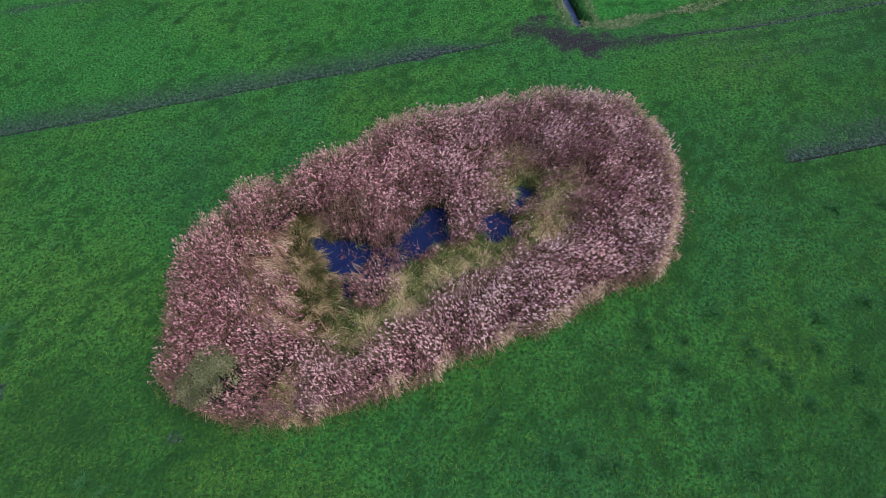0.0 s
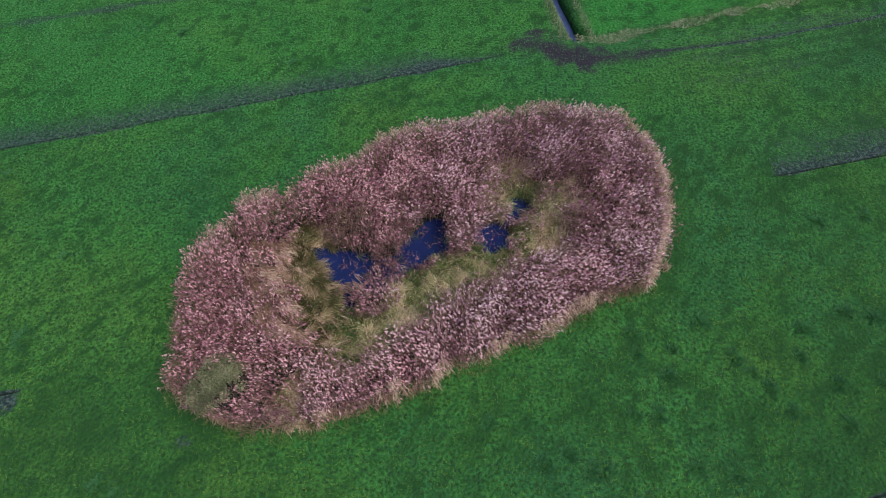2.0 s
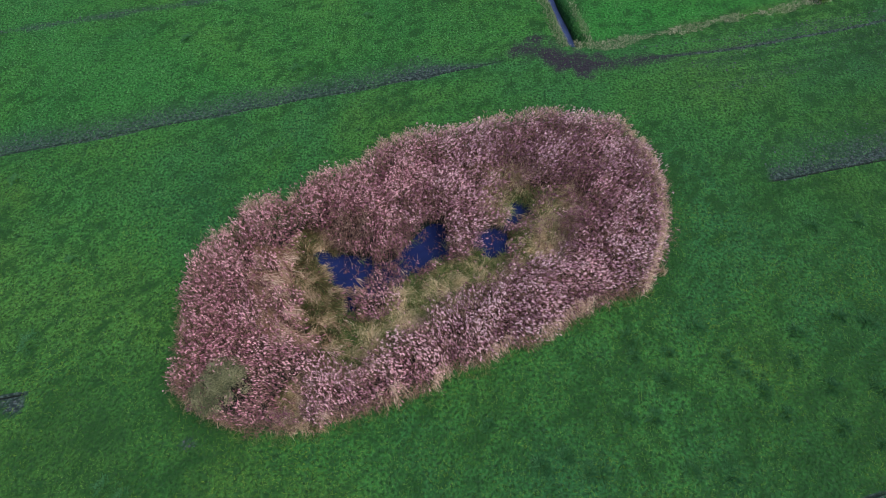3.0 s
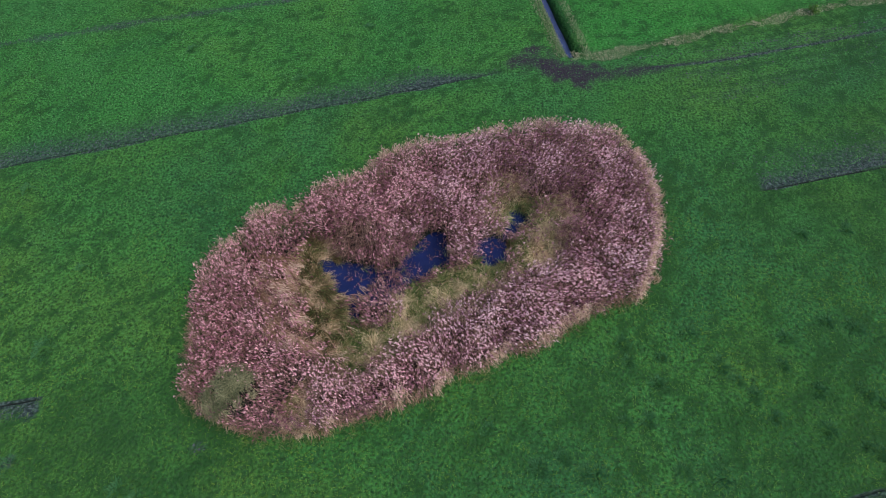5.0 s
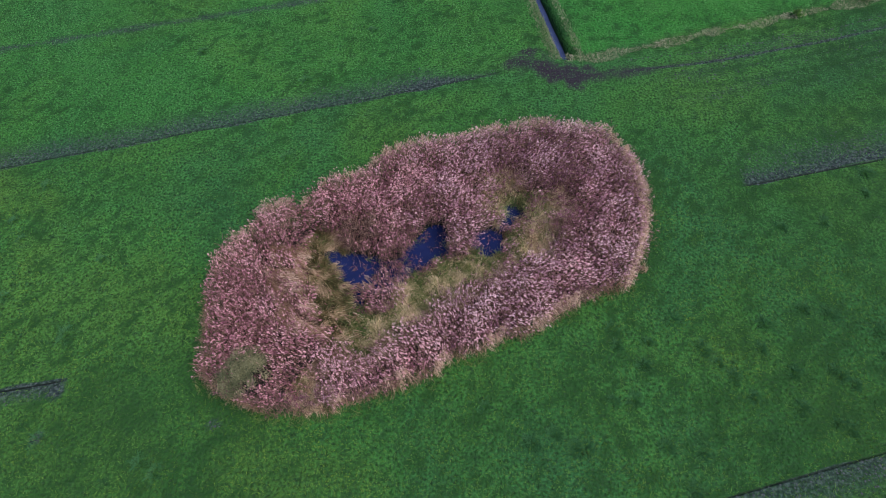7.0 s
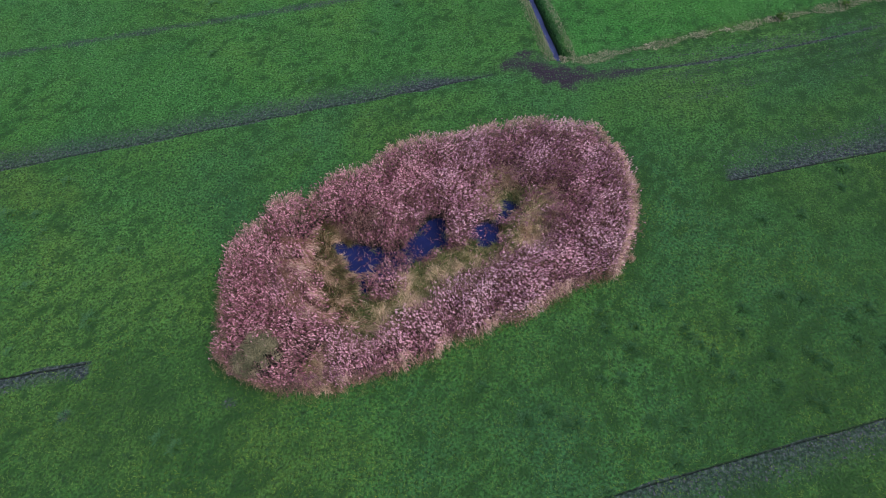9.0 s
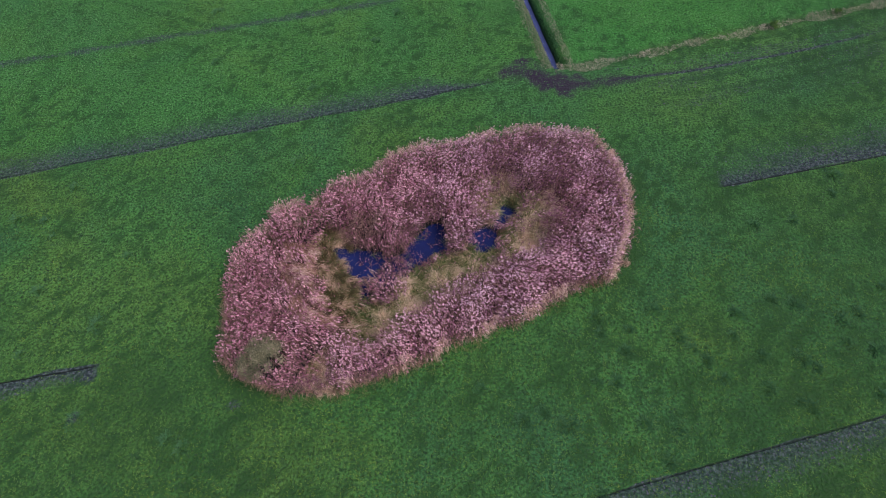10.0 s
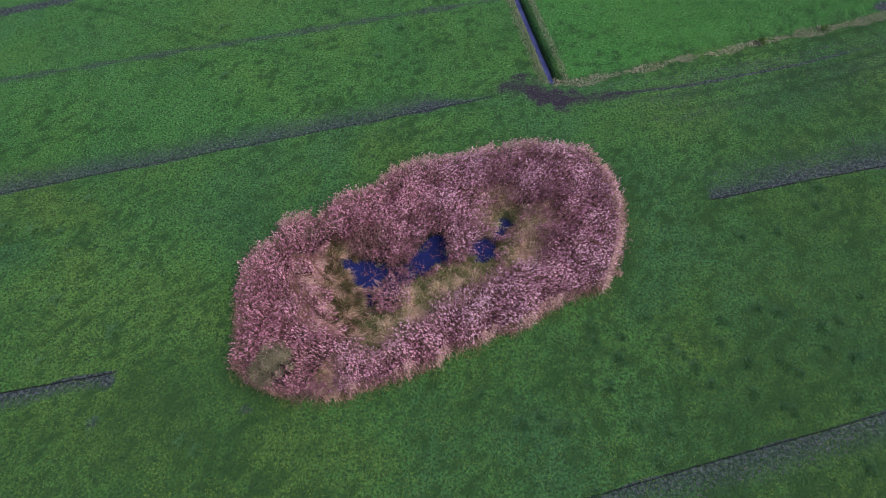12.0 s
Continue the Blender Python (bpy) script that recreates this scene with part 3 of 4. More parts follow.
def make_reeds():
    x, y = scattered(-16.5, 13.5, 5.5, 28.5, 0.100)
    edge = signed(BED, x, y) + 0.35 * (vnoise(x, y, 0.8, 41) - 0.5)
    pool = np.maximum(pool_edge(x, y), pool_edge(1.01 * x, y + 0.2))
    sedge = np.maximum(sedge_edge(x, y), np.maximum(sedge_edge(1.03 * x, y + 0.45), sedge_edge(1.05 * x, y + 0.9)))
    pool = pool + 0.5 * (vnoise(x, y, 0.6, 42) - 0.5)
    sedge = sedge + 0.7 * (vnoise(x, y, 0.9, 43) - 0.5)
    thin = np.where(sedge > 0, np.where((x > 1.8) & (y > 17.3), np.where(y > 19.6, 0.26, 0.10), np.where(y < 10.2, 0.20, 0.02)), np.where(sedge > -0.5, 0.6, 1.0)) * np.where(pool > -0.15, np.where(pool > 0.3, 0.06, 0.14), 1.0)
    front = np.hypot((x + 4.5) / 1.15, (y - 14.2) / 0.75) + 0.3 * (vnoise(x, y, 0.7, 40) - 0.5)
    low = np.hypot((x + 6.9) / 1.9, (y - 18.5) / 1.2) + 0.4 * (vnoise(x, y, 0.9, 39) - 0.5)
    thin = np.where((front < 1) & (pool < 0), 0.6, thin)
    channel = signed(CHANNEL, x, y)
    thin = np.where((channel > 0) & (pool < -0.1), 0.5, thin) * (0.55 + 0.45 * smooth(0.0, 0.35, edge)) * (0.62 + 0.38 * smooth(0.2, 0.45, vnoise(x, y, 0.36, 49)))
    shrub = np.hypot(x + 12.0, y - 8.8)
    keep = (edge > 0) & (rng.random(x.size) < thin) & ((shrub > 1.25) | (rng.random(x.size) < 0.12))
    x, y, edge, pool, sedge, front, low, channel = (a[keep] for a in (x, y, edge, pool, sedge, front, low, channel))
    n = x.size
    z = relief(x, y, edge)
    inner = np.maximum(smooth(-1.3, 0.2, pool), smooth(-1.0, 0.3, sedge))
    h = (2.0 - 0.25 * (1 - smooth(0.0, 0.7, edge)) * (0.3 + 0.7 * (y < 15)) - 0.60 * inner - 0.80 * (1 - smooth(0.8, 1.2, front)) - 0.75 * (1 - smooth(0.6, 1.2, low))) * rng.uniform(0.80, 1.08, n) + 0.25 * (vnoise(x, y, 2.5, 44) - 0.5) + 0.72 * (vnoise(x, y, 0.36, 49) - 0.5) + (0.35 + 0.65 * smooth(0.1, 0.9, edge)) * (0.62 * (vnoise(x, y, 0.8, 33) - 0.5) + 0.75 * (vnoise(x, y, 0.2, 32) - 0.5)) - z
    h = np.maximum(np.minimum(h, np.minimum(headroom(pool_edge, x, y, 0.0), headroom(lambda p, q: signed(SEDGES[0], p, q), x, y, 0.65))), 0.35)
    h = np.where(channel > 0, np.minimum(h, 0.75 + 0.5 * rng.random(n)), h)
    h = np.where((sedge > -0.2) & (y < 10.2), 0.62 * h, h)
    lodged = (sedge > -1.9) & (x < -5.5) & (y > 10.8) & (y < 17.5) & (0.6 * vnoise(0.30 * (x - 0.45 * y), y + 0.45 * x, 0.55, 46) + 0.4 * vnoise(x, y, 0.45, 37) > 0.49) & (front > 1.2) & (np.hypot(x + 6.5, y - 13.7) > 1.1)
    h = np.where(lodged, 0.76 * h, h)
    # the outer stalks lean out, the inner ones towards the open middle
    e = 0.25
    ox = (signed(BED, x + e, y) - signed(BED, x - e, y)) / (2 * e)
    oy = (signed(BED, x, y + e) - signed(BED, x, y - e)) / (2 * e)
    out = (0.02 + 0.16 * vnoise(x, y, 1.2, 47) + 0.10 * smooth(1.5, 3.5, x) * smooth(8.5, 6.0, x) * smooth(14, 12, y)) * (1 - smooth(0.0, 0.9, edge))
    ix = (sedge_edge(x + e, y) - sedge_edge(x - e, y)) / (2 * e)
    iy = (sedge_edge(x, y + e) - sedge_edge(x, y - e)) / (2 * e)
    fall = 0.45 * smooth(-1.6, 0.1, sedge) * smooth(-3.5, -6.5, x) * smooth(10.0, 12.0, y)
    lx = 0.10 + 0.11 * rng.normal(size=n) - out * ox + 0.15 * inner * ix + fall
    ly = -0.03 + 0.11 * rng.normal(size=n) - out * oy + 0.15 * inner * iy - 0.35 * fall
    bare = (edge < 0.42) & ((oy > 0.2) | (ox < -0.35)) & (rng.random(n) < 0.85) | (low < 1) & (rng.random(n) < 0.9) | lodged & (rng.random(n) < 0.55) | (sedge > 0) & (y < 10.2) & (rng.random(n) < 0.7)
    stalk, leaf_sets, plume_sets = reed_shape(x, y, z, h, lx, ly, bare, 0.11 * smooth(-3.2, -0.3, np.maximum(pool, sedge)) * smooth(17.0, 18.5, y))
    # lodged stalks along the inner western edge, and the leafy skirt of the outer stalks
    pick = np.flatnonzero(lodged & (pool_edge(x + 0.8, y - 0.2) < -0.35))
    m = pick.size
    bent = []
    for k in range(8):
        d = stacked(0.9 + 0.3 * rng.normal(size=m), -0.35 + 0.3 * rng.normal(size=m) - 1.2 * (vnoise(x[pick], y[pick], 0.8, 45) - 0.5), rng.uniform(0.2, 0.8, m))
        bent.append((blades(stacked(x[pick], y[pick], z[pick] + rng.uniform(0.5, 1.4, m)), d, rng.uniform(0.45, 1.15, m), rng.uniform(0.018, 0.034, m), rng.uniform(0.4, 0.9, m), 3), np.clip(-0.08 + 0.95 * vnoise(x[pick], y[pick], 0.4, 36) + rng.normal(0, 0.25, m), 0, 1)))
    rim = np.flatnonzero((edge < 0.45) & (vnoise(x, y, 0.8, 50) > 0.30))
    m = rim.size
    skirt = []
    for k in range(4):
        reach = rng.uniform(0.0, 0.65, m) + 0.5 * (ox[rim] < -0.4)
        d = stacked(-ox[rim] * reach + 0.35 * rng.normal(size=m), -oy[rim] * reach + 0.35 * rng.normal(size=m), rng.uniform(0.5, 1.5, m))
        skirt.append((blades(stacked(x[rim] - 0.1 * ox[rim], y[rim] - 0.1 * oy[rim], z[rim] + rng.uniform(0.1, 1.45, m)), d, rng.uniform(0.3, 0.65, m), rng.uniform(0.016, 0.030, m), rng.uniform(0.4, 1.2, m), 2), np.clip(0.14 + 0.2 * (ox[rim] < -0.4) + 0.5 * vnoise(x[rim], y[rim], 0.7, 48) + rng.normal(0, 0.2, m), 0, 1)))
    # pale dry blades that bend out over the far rims
    rim = np.flatnonzero((edge < 0.4) & ((ox < -0.35) | (oy < -0.5)) & (vnoise(x, y, 0.7, 38) > 0.25))
    m = rim.size
    for k in range(6):
        if k == 4:
            rim = rim[ox[rim] < -0.5]
            m = rim.size
        d = stacked(-0.7 * ox[rim] + 0.4 * rng.normal(size=m), -0.7 * oy[rim] + 0.4 * rng.normal(size=m), rng.uniform(0.4, 1.2, m))
        skirt.append((blades(stacked(x[rim], y[rim], z[rim] + h[rim] * rng.uniform(0.65, 1.0, m)), d, rng.uniform(0.3, 0.6, m), rng.uniform(0.018, 0.034, m), rng.uniform(0.4, 1.0, m), 2), np.clip(rng.normal(0.70, 0.20, m), 0, 1)))
    bed = new("reed_bed")
    bed.location = (0, 0, 0)
    tagged(bed, "dense oval bed of dry reeds with mauve-brown feathery plumes", "reeds", kind="stuff")
    tagged(blade_object("stalks", [stalk], STALK, bed), "straw-coloured reed stalks", kind="stuff")
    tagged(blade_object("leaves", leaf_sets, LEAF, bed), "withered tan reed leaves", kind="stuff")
    tagged(blade_object("bent_stalks", bent + skirt, STALK, bed), "bent straw-coloured stalks and skirt leaves", kind="stuff")
    tagged(blade_object("plumes", plume_sets, PLUME, bed, 0.10), "mauve-brown feathery plumes", kind="stuff")


make_reeds()


def make_sedge():
    x, y = scattered(-12, 9, 6.0, 24.5, 0.11)
    sedge = np.maximum(sedge_edge(x, y), np.maximum(sedge_edge(1.03 * x, y + 0.45), sedge_edge(1.05 * x, y + 0.9))) + 0.5 * (vnoise(x, y, 0.8, 51) - 0.5)
    pool = pool_edge(x, y) + 0.3 * (vnoise(x, y, 0.5, 52) - 0.5)
    wet_edge = np.maximum(pool, pool_edge(1.01 * x, y + 0.2))
    keep = ((sedge > -0.35) | ((wet_edge > -0.35) & (y < 18.5) & (rng.random(x.size) < 0.12))) & (wet_edge < 0.0) & (signed(BED, x, y) > np.where(y < 10, 0.3, 0.45))
    x, y, pool = x[keep], y[keep], pool[keep]
    z = relief(x, y, signed(BED, x, y))
    room = np.maximum(1.3 * headroom(pool_edge, x, y, 0.15), 0.4)
    sets, brown = [], []
    stripe = 0.65 * vnoise(0.30 * (x - 0.45 * y), y + 0.45 * x, 0.5, 55) + 0.35 * vnoise(x, y, 0.4, 56)
    dead = np.clip(0.12 + 0.70 * smooth(-6.2, -7.6, x) + 0.12 * smooth(1.5, 3.0, x), 0, np.where(y < 10.2, 0.45, 1.0))
    for k in range(9):
        n = x.size
        a = 12.0 * vnoise(x, y, 0.9, 54) + 0.5 * rng.normal(size=n)
        lean = rng.uniform(0.2, 0.9, n)
        swept = 0.5 * smooth(-3, -7, x)
        d = stacked(np.cos(a) * lean + 0.1 + swept, np.sin(a) * lean - 0.1 - 0.3 * swept, np.ones(n))
        hollow = 1 - smooth(0.4, 1.3, np.hypot((x + 5.2) / 2.0, (y - 12.3) / 1.1))
        tone = np.clip(-0.22 - 0.18 * hollow + 0.55 * smooth(10.6, 9.8, y) + 0.18 * smooth(16.5, 17.8, y) * smooth(-6.5, -8.0, x) + 1.0 * (vnoise(x, y, 0.5, 53) - 0.12) + 0.7 * (vnoise(x, y, 0.2, 57) - 0.5) + 0.46 * smooth(0.4, 1.5, -pool) * smooth(-6.5, -4.5, x) + 0.20 * smooth(0.6, 0.1, -pool) * smooth(-6.2, -7.2, x) + 0.22 * smooth(1.5, 3.5, x) + 0.9 * (stripe - 0.52) * smooth(-5.6, -7.8, x) + rng.normal(0, 0.20, n), 0, 1)
        root = stacked(x + rng.normal(0, 0.05, n), y + rng.normal(0, 0.05, n), z)
        length = np.minimum(rng.uniform(0.8, 1.4, n) * np.where((x > 1.8) & (y > 17.3), 1.5, np.where(y < 10.2, np.where(y < 7.4, 0.65, 1.0), 1.0)), room)
        width, sag, dry = rng.uniform(0.020, 0.040, n), rng.uniform(0.3, 1.0, n), rng.random(n) < dead
        for pick, into in ((~dry, sets), (dry, brown)):
            into.append((blades(root[pick], d[pick], length[pick], width[pick], sag[pick], 3), tone[pick]))
    tagged(blade_object("withered_sedge", brown, WITHERED), "olive-brown withered sedge beside the western pool", "sedge", kind="stuff")
    tagged(blade_object("sedge", sets, SEDGE), "olive and straw-yellow sedge arching round the open pools", "sedge", kind="stuff")


make_sedge()


# ---- the willow shrub in the reeds ----
def make_shrub(name, at, radius, height, leaves, mat, label):
    root = new(name)
    root.location = at
    tagged(root, label, "shrub")
    bm = bmesh.new()
    local = random.Random(int(1000 * radius))
    for k in range(9):
        a, spread = local.uniform(0, 6.28), radius * local.uniform(0.25, 0.8)
        tip = Vector((math.cos(a) * spread, math.sin(a) * spread, height * local.uniform(0.7, 0.95)))
        m = Vector((0, 0, 1)).rotation_difference(tip).to_matrix().to_4x4() @ Matrix.Translation((0, 0, tip.length / 2))
        bmesh.ops.create_cone(bm, segments=6, radius1=0.035 * radius, radius2=0.008 * radius, depth=tip.length, matrix=m)
    part("limbs", bm, BARK, root, "grey-brown branching stems")
    # clumps of leaves over an uneven dome
    clumps = max(12, leaves // 150)
    a, r = rng.uniform(0, 2 * np.pi, clumps), rng.random(clumps) ** 0.62 * radius * 0.9
    cz = height * (0.45 + 0.5 * np.sqrt(np.clip(1 - (r / radius) ** 2, 0, 1)) * rng.uniform(0.75, 1.05, clumps))
    centre = stacked(r * np.cos(a), r * np.sin(a), cz)
    pick = rng.integers(0, clumps, leaves)
    p = centre[pick] + rng.normal(0, 0.115 * radius, (leaves, 3)) * np.array([1, 1, 0.8])
    d = rng.normal(size=(leaves, 3)) + np.array([0, 0, 0.7])
    tone = np.clip(0.45 + 0.25 * (p[:, 2] / height - 0.6) + 0.8 * (pick % 7 / 7 - 0.5) + rng.normal(0, 0.15, leaves), 0, 1)
    tagged(blade_object("crown", [(blades(p, d, rng.uniform(0.07, 0.15, leaves), rng.uniform(0.02, 0.04, leaves), rng.uniform(0, 0.4, leaves), 2, 0.45), tone)], mat, root))
    return root


make_shrub("willow_shrub", (-11.95, 8.75, -0.1), 1.5, 2.6, 11000, WILLOW, "rounded grey-green willow shrub standing among the reeds")
make_shrub("hedge_shrub", (30.0, 41.1, 0), 0.5, 0.5, 900, GRASS, "low dark green shrub on the field's edge")
make_shrub("hedge_shrub", (36.5, 42.8, 0), 0.38, 0.35, 500, GRASS, "small dark green shrub on the field's edge")


# ---- tall grass round the reeds, on the ditch banks and along the field's edge ----
def fringe_object(name, x, y, z, tall, mat, label, category, low, high, per=5, lean=0.5):
    sets = []
    for k in range(per):
        n = x.size
        a = rng.uniform(0, 2 * np.pi, n)
        d = stacked(np.cos(a) * lean, np.sin(a) * lean, np.ones(n))
        tone = np.clip(rng.uniform(low, high, n) + 0.3 * (vnoise(x, y, 1.1, 61) - 0.5), 0, 1)
        sets.append((blades(stacked(x + rng.normal(0, 0.04, n), y + rng.normal(0, 0.04, n), z), d, tall * rng.uniform(0.5, 1.1, n), rng.uniform(0.014, 0.03, n), rng.uniform(0.1, 0.6, n), 2), tone))
    return tagged(blade_object(name, sets, mat), label, category, kind="stuff")


def make_fringes():
    x, y = scattered(-17, 14, 5, 29, 0.13)
    edge = signed(BED, x, y) + 0.5 * (vnoise(x, y, 0.7, 62) - 0.5)
    keep = (edge > -0.5) & (edge < 0.25) & (rng.random(x.size) < 0.55)
    x, y, edge = x[keep], y[keep], edge[keep]
    fringe_object("fringe_grass", x, y, relief(x, y, edge) - 0.01, 0.55 + 0.3 * edge, SEDGE, "olive rough grass fringing the reed bed", "rough grass", 0.05, 0.45)
    # ditch banks
    x, y = scattered(-6, 13, 36.0, 70, 0.11)
    dip = ditch_dip(x, y)
    d = x - ditch_mid(y)
    keep = (d < 0.9) & (y > 36.2) & (dip < 0.85) & (d > 0.35)
    fringe_object("bank_rushes", x[keep], y[keep], relief(x[keep], y[keep], 0 * x[keep] - 9), np.full(keep.sum(), 0.3), GRASS, "dark green rushes on the ditch's shaded bank", "rushes", 0.05, 0.5)
    keep = (np.abs(d) < 1.9) & (y > 36.2) & (dip < 0.5) & (((d < -0.45) & (d > -1.0 - 0.7 * rng.random(x.size))) | ((d > 0.8) & (d < 1.5))) & (rng.random(x.size) < np.where(d < 0, 1.0, 0.6))
    fringe_object("bank_grass", x[keep], y[keep], relief(x[keep], y[keep], 0 * x[keep] - 9), np.full(keep.sum(), 0.28), DRY_GRASS, "bleached grass on the ditch's lip", "rough grass", 0.1, 0.9)
    # the dry edge of the far field
    x, y = scattered(9.5, 48, 35, 48, 0.13)
    off = y - field_edge(x)
    keep = (np.abs(off) < 0.42 + 0.8 * (vnoise(x, y, 1.5, 63) - 0.5)) & (rng.random(x.size) < 0.8)
    half = keep & (rng.random(x.size) < 0.5)
    fringe_object("edge_grass", x[half], y[half], 0 * x[half], np.full(half.sum(), 0.34), DRY_GRASS, "pale dry tussocky grass along the field's edge", "rough grass", 0.5, 1.0, 5, 1.1)
    half = keep & ~half
    fringe_object("edge_grass", x[half], y[half], 0 * x[half], np.full(half.sum(), 0.34), DRY_GRASS, "olive tussocky grass along the field's edge", "rough grass", 0.0, 0.6, 5, 1.1)
    # dry grass that stands outside the reeds in the east
    x, y = scattered(9, 14.5, 13, 26, 0.11)
    edge = signed(BED, x, y) + 0.5 * (vnoise(x, y, 0.6, 64) - 0.5)
    keep = (edge < 0.1) & (edge > -1.0) & (x > 10.4) & (y > 15.6) & (rng.random(x.size) < 0.65 * smooth(0.25, 0.55, vnoise(x, y, 1.1, 65)))
    fringe_object("rim_grass", x[keep], y[keep], 0 * x[keep] - 0.01, np.full(keep.sum(), 0.85), STALK, "tan dry grass standing outside the reeds", "rough grass", 0.45, 1.0, 6, 0.3)


make_fringes()


# ---- earth clods on the spoil strips ----
def make_clods():
    x, y = scattered(-52, 46, -6, 56, 0.16)
    s = soil_of(x, y)
    keep = (rng.random(x.size) < np.clip(s - 0.2, 0, 1) * 1.2) & (drain_dip(x, y) < 0.05) & (mud_of(x, y) < 0.35)
    x, y = x[keep], y[keep]
    n = x.size
    z = relief(x, y, signed(BED, x, y))
    r = rng.uniform(0.025, 0.09, n)
    corners = np.array([(1, 0, 0), (0, 1, 0), (-1, 0, 0), (0, -1, 0), (0, 0, 0.8)], float)
    verts = stacked(x, y, z)[:, None] + corners[None] * r[:, None, None] * rng.uniform(0.6, 1.3, (n, 5, 1))
    at = (np.arange(n) * 5)[:, None]
    tris = np.concatenate([at + np.array([[k, (k + 1) % 4, 4]]) for k in range(4)])
    tagged(bulk("earth_clods", verts, [tris], CLOD), "grey-brown clods of dug earth beside the drains", "earth clods", kind="stuff")


make_clods()


# ---- the pasture's grass ----
def make_grass():
    x, y = scattered(-54, 48, -7, 56, 0.165)
    edge = signed(BED, x, y)
    soil = soil_of(x, y)
    keep = (edge < 0.1) & (rng.random(x.size) > soil * 1.05) & (drain_dip(x, y) < 0.05) & (ditch_dip(x, y) < 0.15)
    x, y, edge = x[keep], y[keep], edge[keep]
    z = relief(x, y, edge) - 0.005
    rank_shade = rank_shade_of(x, y, edge)
    u, v = 0.8 * x - 0.6 * y, 0.6 * x + 0.8 * y
    sets = []
    # tall tufts lighter, low ones darker: side-lit lumps painted into the tone
    tuft = rng.normal(0, 1.0, x.size)
    for k in range(3):
        n = x.size
        a = rng.uniform(0, 2 * np.pi, n)
        d = stacked(np.cos(a), np.sin(a), rng.uniform(0.3, 1.3, n))
        # the north-east lift paints in the sky's sheen on the grass
        tone = np.clip(0.25 + 0.36 * vnoise(u, v, 9.0, 71) + 0.50 * vnoise(u, v, 2.4, 73) + 1.0 * (vnoise(x, y, 0.75, 72) - 0.5) + 0.55 * (vnoise(u, v, 0.25, 74) - 0.5) - 0.58 * rank_shade - 0.10 * fresh_of(x, y) + 0.26 * smooth(25, 36, y) * smooth(16, 6, x) + 0.32 * smooth(20, 38, x) * smooth(32, 41, y) + 0.60 * smooth(-1.0, -0.6, y - OLD_DRAIN(x)) * smooth(-0.1, -0.4, y - OLD_DRAIN(x)) + 0.30 * tuft + rng.normal(0, 0.08, n), 0, 1)
        sets.append((stacked(x + rng.normal(0, 0.035, n), y + rng.normal(0, 0.035, n), z), d, rng.uniform(0.10, 0.20, n) * (0.5 + 0.6 * vnoise(u, v, 0.25, 74) + 0.14 * np.clip(tuft + 0.6, -0.6, 1.4) + 0.3 * rank_shade), rng.uniform(0.03, 0.055, n), rng.uniform(0, 0.3, n), tone))
    young = (fresh_of(x, y) > 0.35) | (y > UPPER_DRAIN(x) + 2.2) & (x < ditch_mid(y)) & (rng.random(x.size) < 0.45)
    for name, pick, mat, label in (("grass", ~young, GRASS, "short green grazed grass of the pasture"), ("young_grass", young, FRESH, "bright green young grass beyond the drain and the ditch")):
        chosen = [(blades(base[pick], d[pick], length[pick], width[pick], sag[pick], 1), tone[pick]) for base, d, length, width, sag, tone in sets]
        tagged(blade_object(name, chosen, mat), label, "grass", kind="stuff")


make_grass()


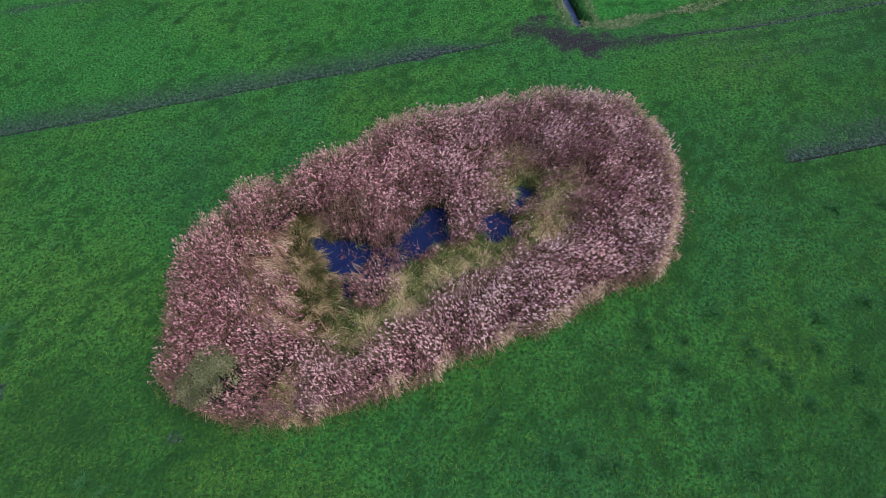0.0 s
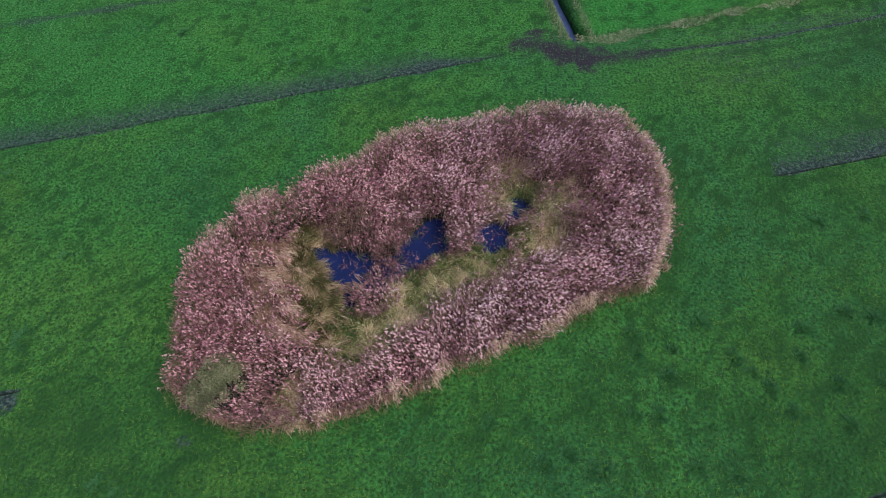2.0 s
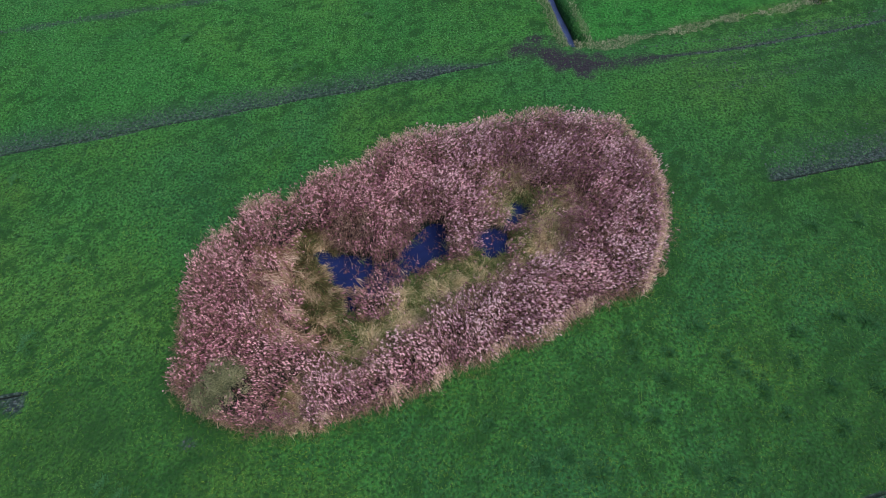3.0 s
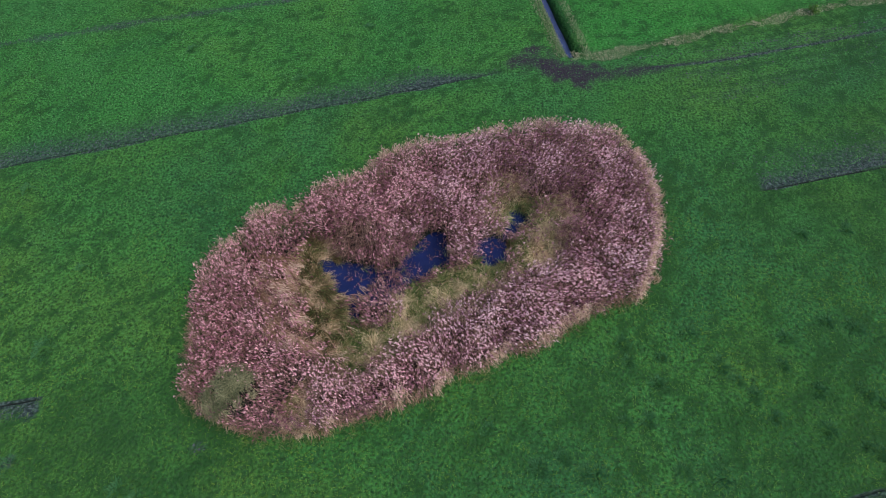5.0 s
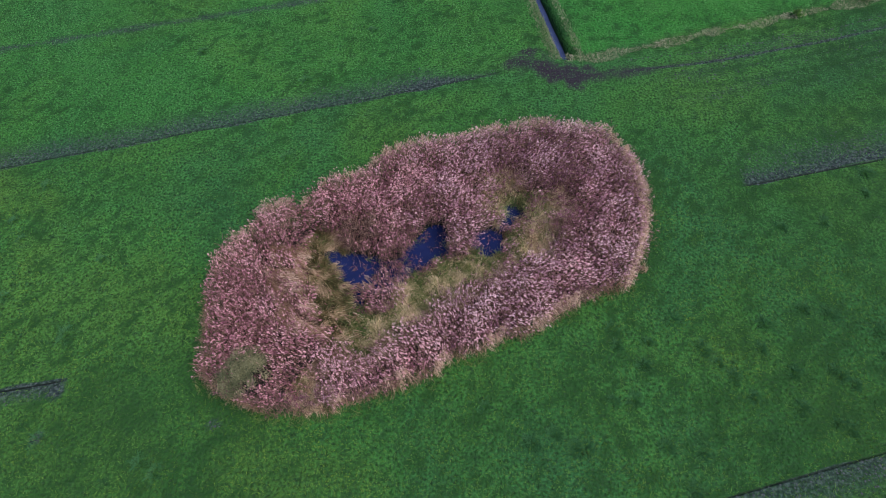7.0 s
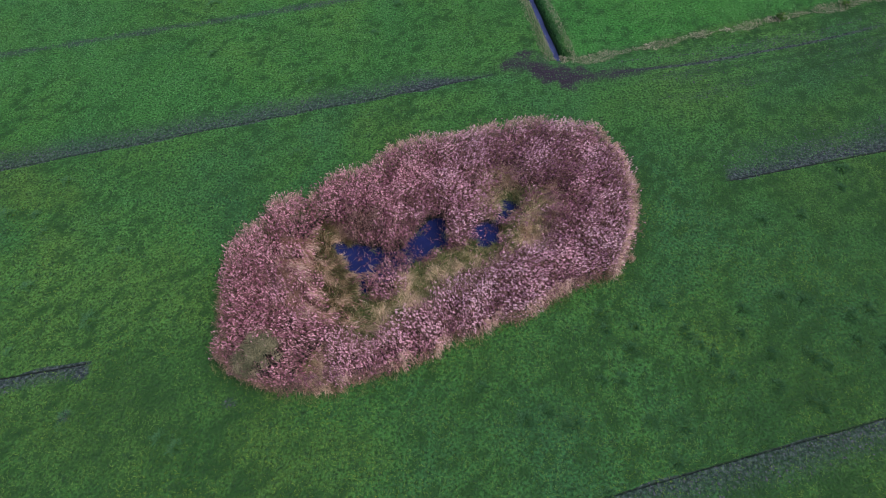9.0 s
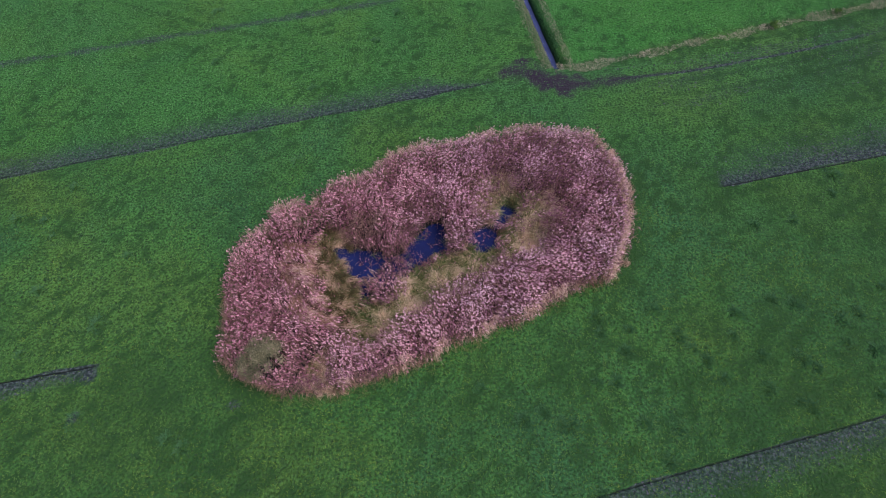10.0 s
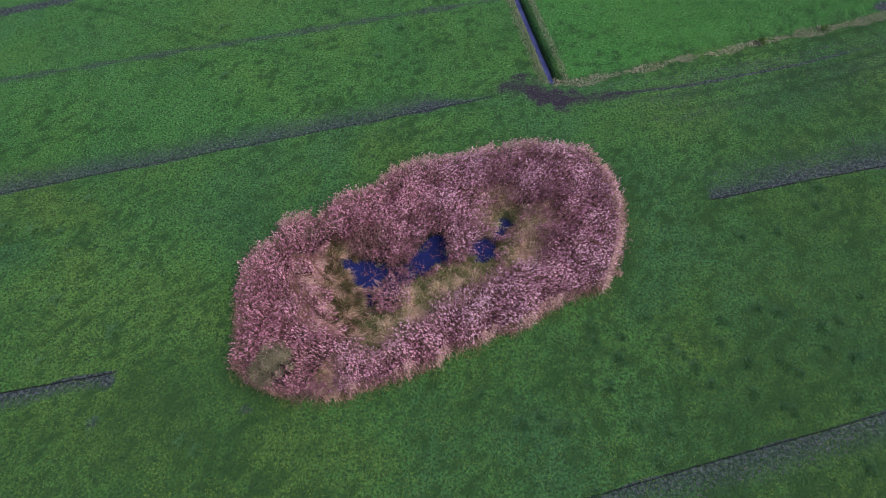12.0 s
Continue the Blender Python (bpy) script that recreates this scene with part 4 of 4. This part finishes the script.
# ---- dark tussocks in the pasture ----
def make_tussocks():
    kinds = []
    for size in (0.48, 0.60, 0.36):
        m = int(1500 * size)
        a, rad = rng.uniform(0, 2 * np.pi, m), np.sqrt(rng.random(m)) * size * rng.uniform(0.7, 1.35, m)
        d = stacked(np.cos(a) * (0.2 + 0.5 * rad / size), np.sin(a) * (0.2 + 0.5 * rad / size), rng.uniform(0.35, 1.0, m))
        a2 = a + 0.5 * np.sin(3 * a)
        root = stacked(rad * np.cos(a2), 0.75 * rad * np.sin(a), np.full(m, -0.02))
        kinds.append(blade_object("grass_tussock", [(blades(root, d, rng.uniform(0.10, 0.17, m), rng.uniform(0.024, 0.04, m), rng.uniform(0.1, 0.5, m), 2), np.clip(rng.normal(0.42, 0.18, m), 0, 1))], RANK))
        tagged(kinds[-1], "dark green tussock of rank grass in the pasture", "tussock", "tussocks in the pasture")
    spots = [(21.3, 13.1), (22.7, 12.7), (11.5, 11.0), (11.0, 9.6), (14.6, 10.5), (1.6, 7.2), (6.4, 4.9), (4.2, 5.2), (8.9, 7.5), (19.5, 9.1), (22.0, 8.9), (22.7, 8.3), (21.5, 5.9), (19.3, 7.0), (16.8, 7.6), (26.6, 12.0), (26.7, 9.4), (25.9, 6.6), (11.3, 5.0), (18.7, 12.1), (25.1, 10.0), (16.0, 8.9), (-23.7, 5.5), (-28.9, 9.8), (-29.5, 14.6), (-33.6, 20.8), (-23.9, 17.4), (-16.5, 3.7), (-24.4, 11.9), (-30.2, 19.1)]
    while len(spots) < 62:
        p = (rng.uniform(-40, 36), rng.uniform(0.5, 46)) if len(spots) < 50 else (rng.normal(17, 6.5), rng.uniform(1, 20))
        if signed(BED, [p[0]], [p[1]])[0] < -1.2 and soil_of(np.array([p[0]]), np.array([p[1]]))[0] < 0.1 and vnoise(p[0], p[1], 8.0, 15) > 0.42:
            spots.append(p)
    for k, (px, py) in enumerate(spots):
        ob = kinds[k % 3]
        place = pose(px, py, float(relief(np.array([px]), np.array([py]), np.array([-5.0]))[0]), 0, 0, rng.uniform(0, 360))
        if k < 3:
            ob.matrix_world = place
        else:
            copy_thing(ob, place)


make_tussocks()


# ---- single reeds that stand out along the bed's southern rim ----
def make_single_reeds():
    bed = bpy.data.objects["reed_bed"]
    kinds = []
    for k in range(6):
        one = np.zeros(1)
        (stalk, tone), leaf_sets, plume_sets = reed_shape(one, one, one, np.array([1.75 + 0.08 * k]), one + rng.normal(0, 0.12), one + rng.normal(0, 0.12), np.zeros(1, bool))
        kinds.append(blade_object("reed", [(stalk, tone)] + leaf_sets[:3] + plume_sets, PLUME, bed))
    count = 0
    while count < 300:
        px = rng.uniform(-13.5, 11.5)
        py = np.interp(px, [-13.5, -11.6, -9.8, -7.9, -5.8, -3.7, -2.0, 0.5, 2.5, 5.0, 6.8, 9.4, 10.9, 11.5], [7.9, 7.2, 6.8, 6.9, 7.6, 8.2, 8.9, 10.3, 11.1, 12.0, 13.0, 14.4, 14.9, 15.8]) + abs(rng.normal(0.1, 0.35))
        place = pose(px, py, float(relief(np.array([px]), np.array([py]), np.array([0.3]))[0]) - 0.02, rng.normal(0, 5), rng.normal(0, 5), rng.uniform(-40, 40))
        ob = kinds[count % 6]
        if count >= 6:
            ob = new("reed", ob.data)
            ob.parent = bed
        ob.matrix_local = place
        count += 1


make_single_reeds()
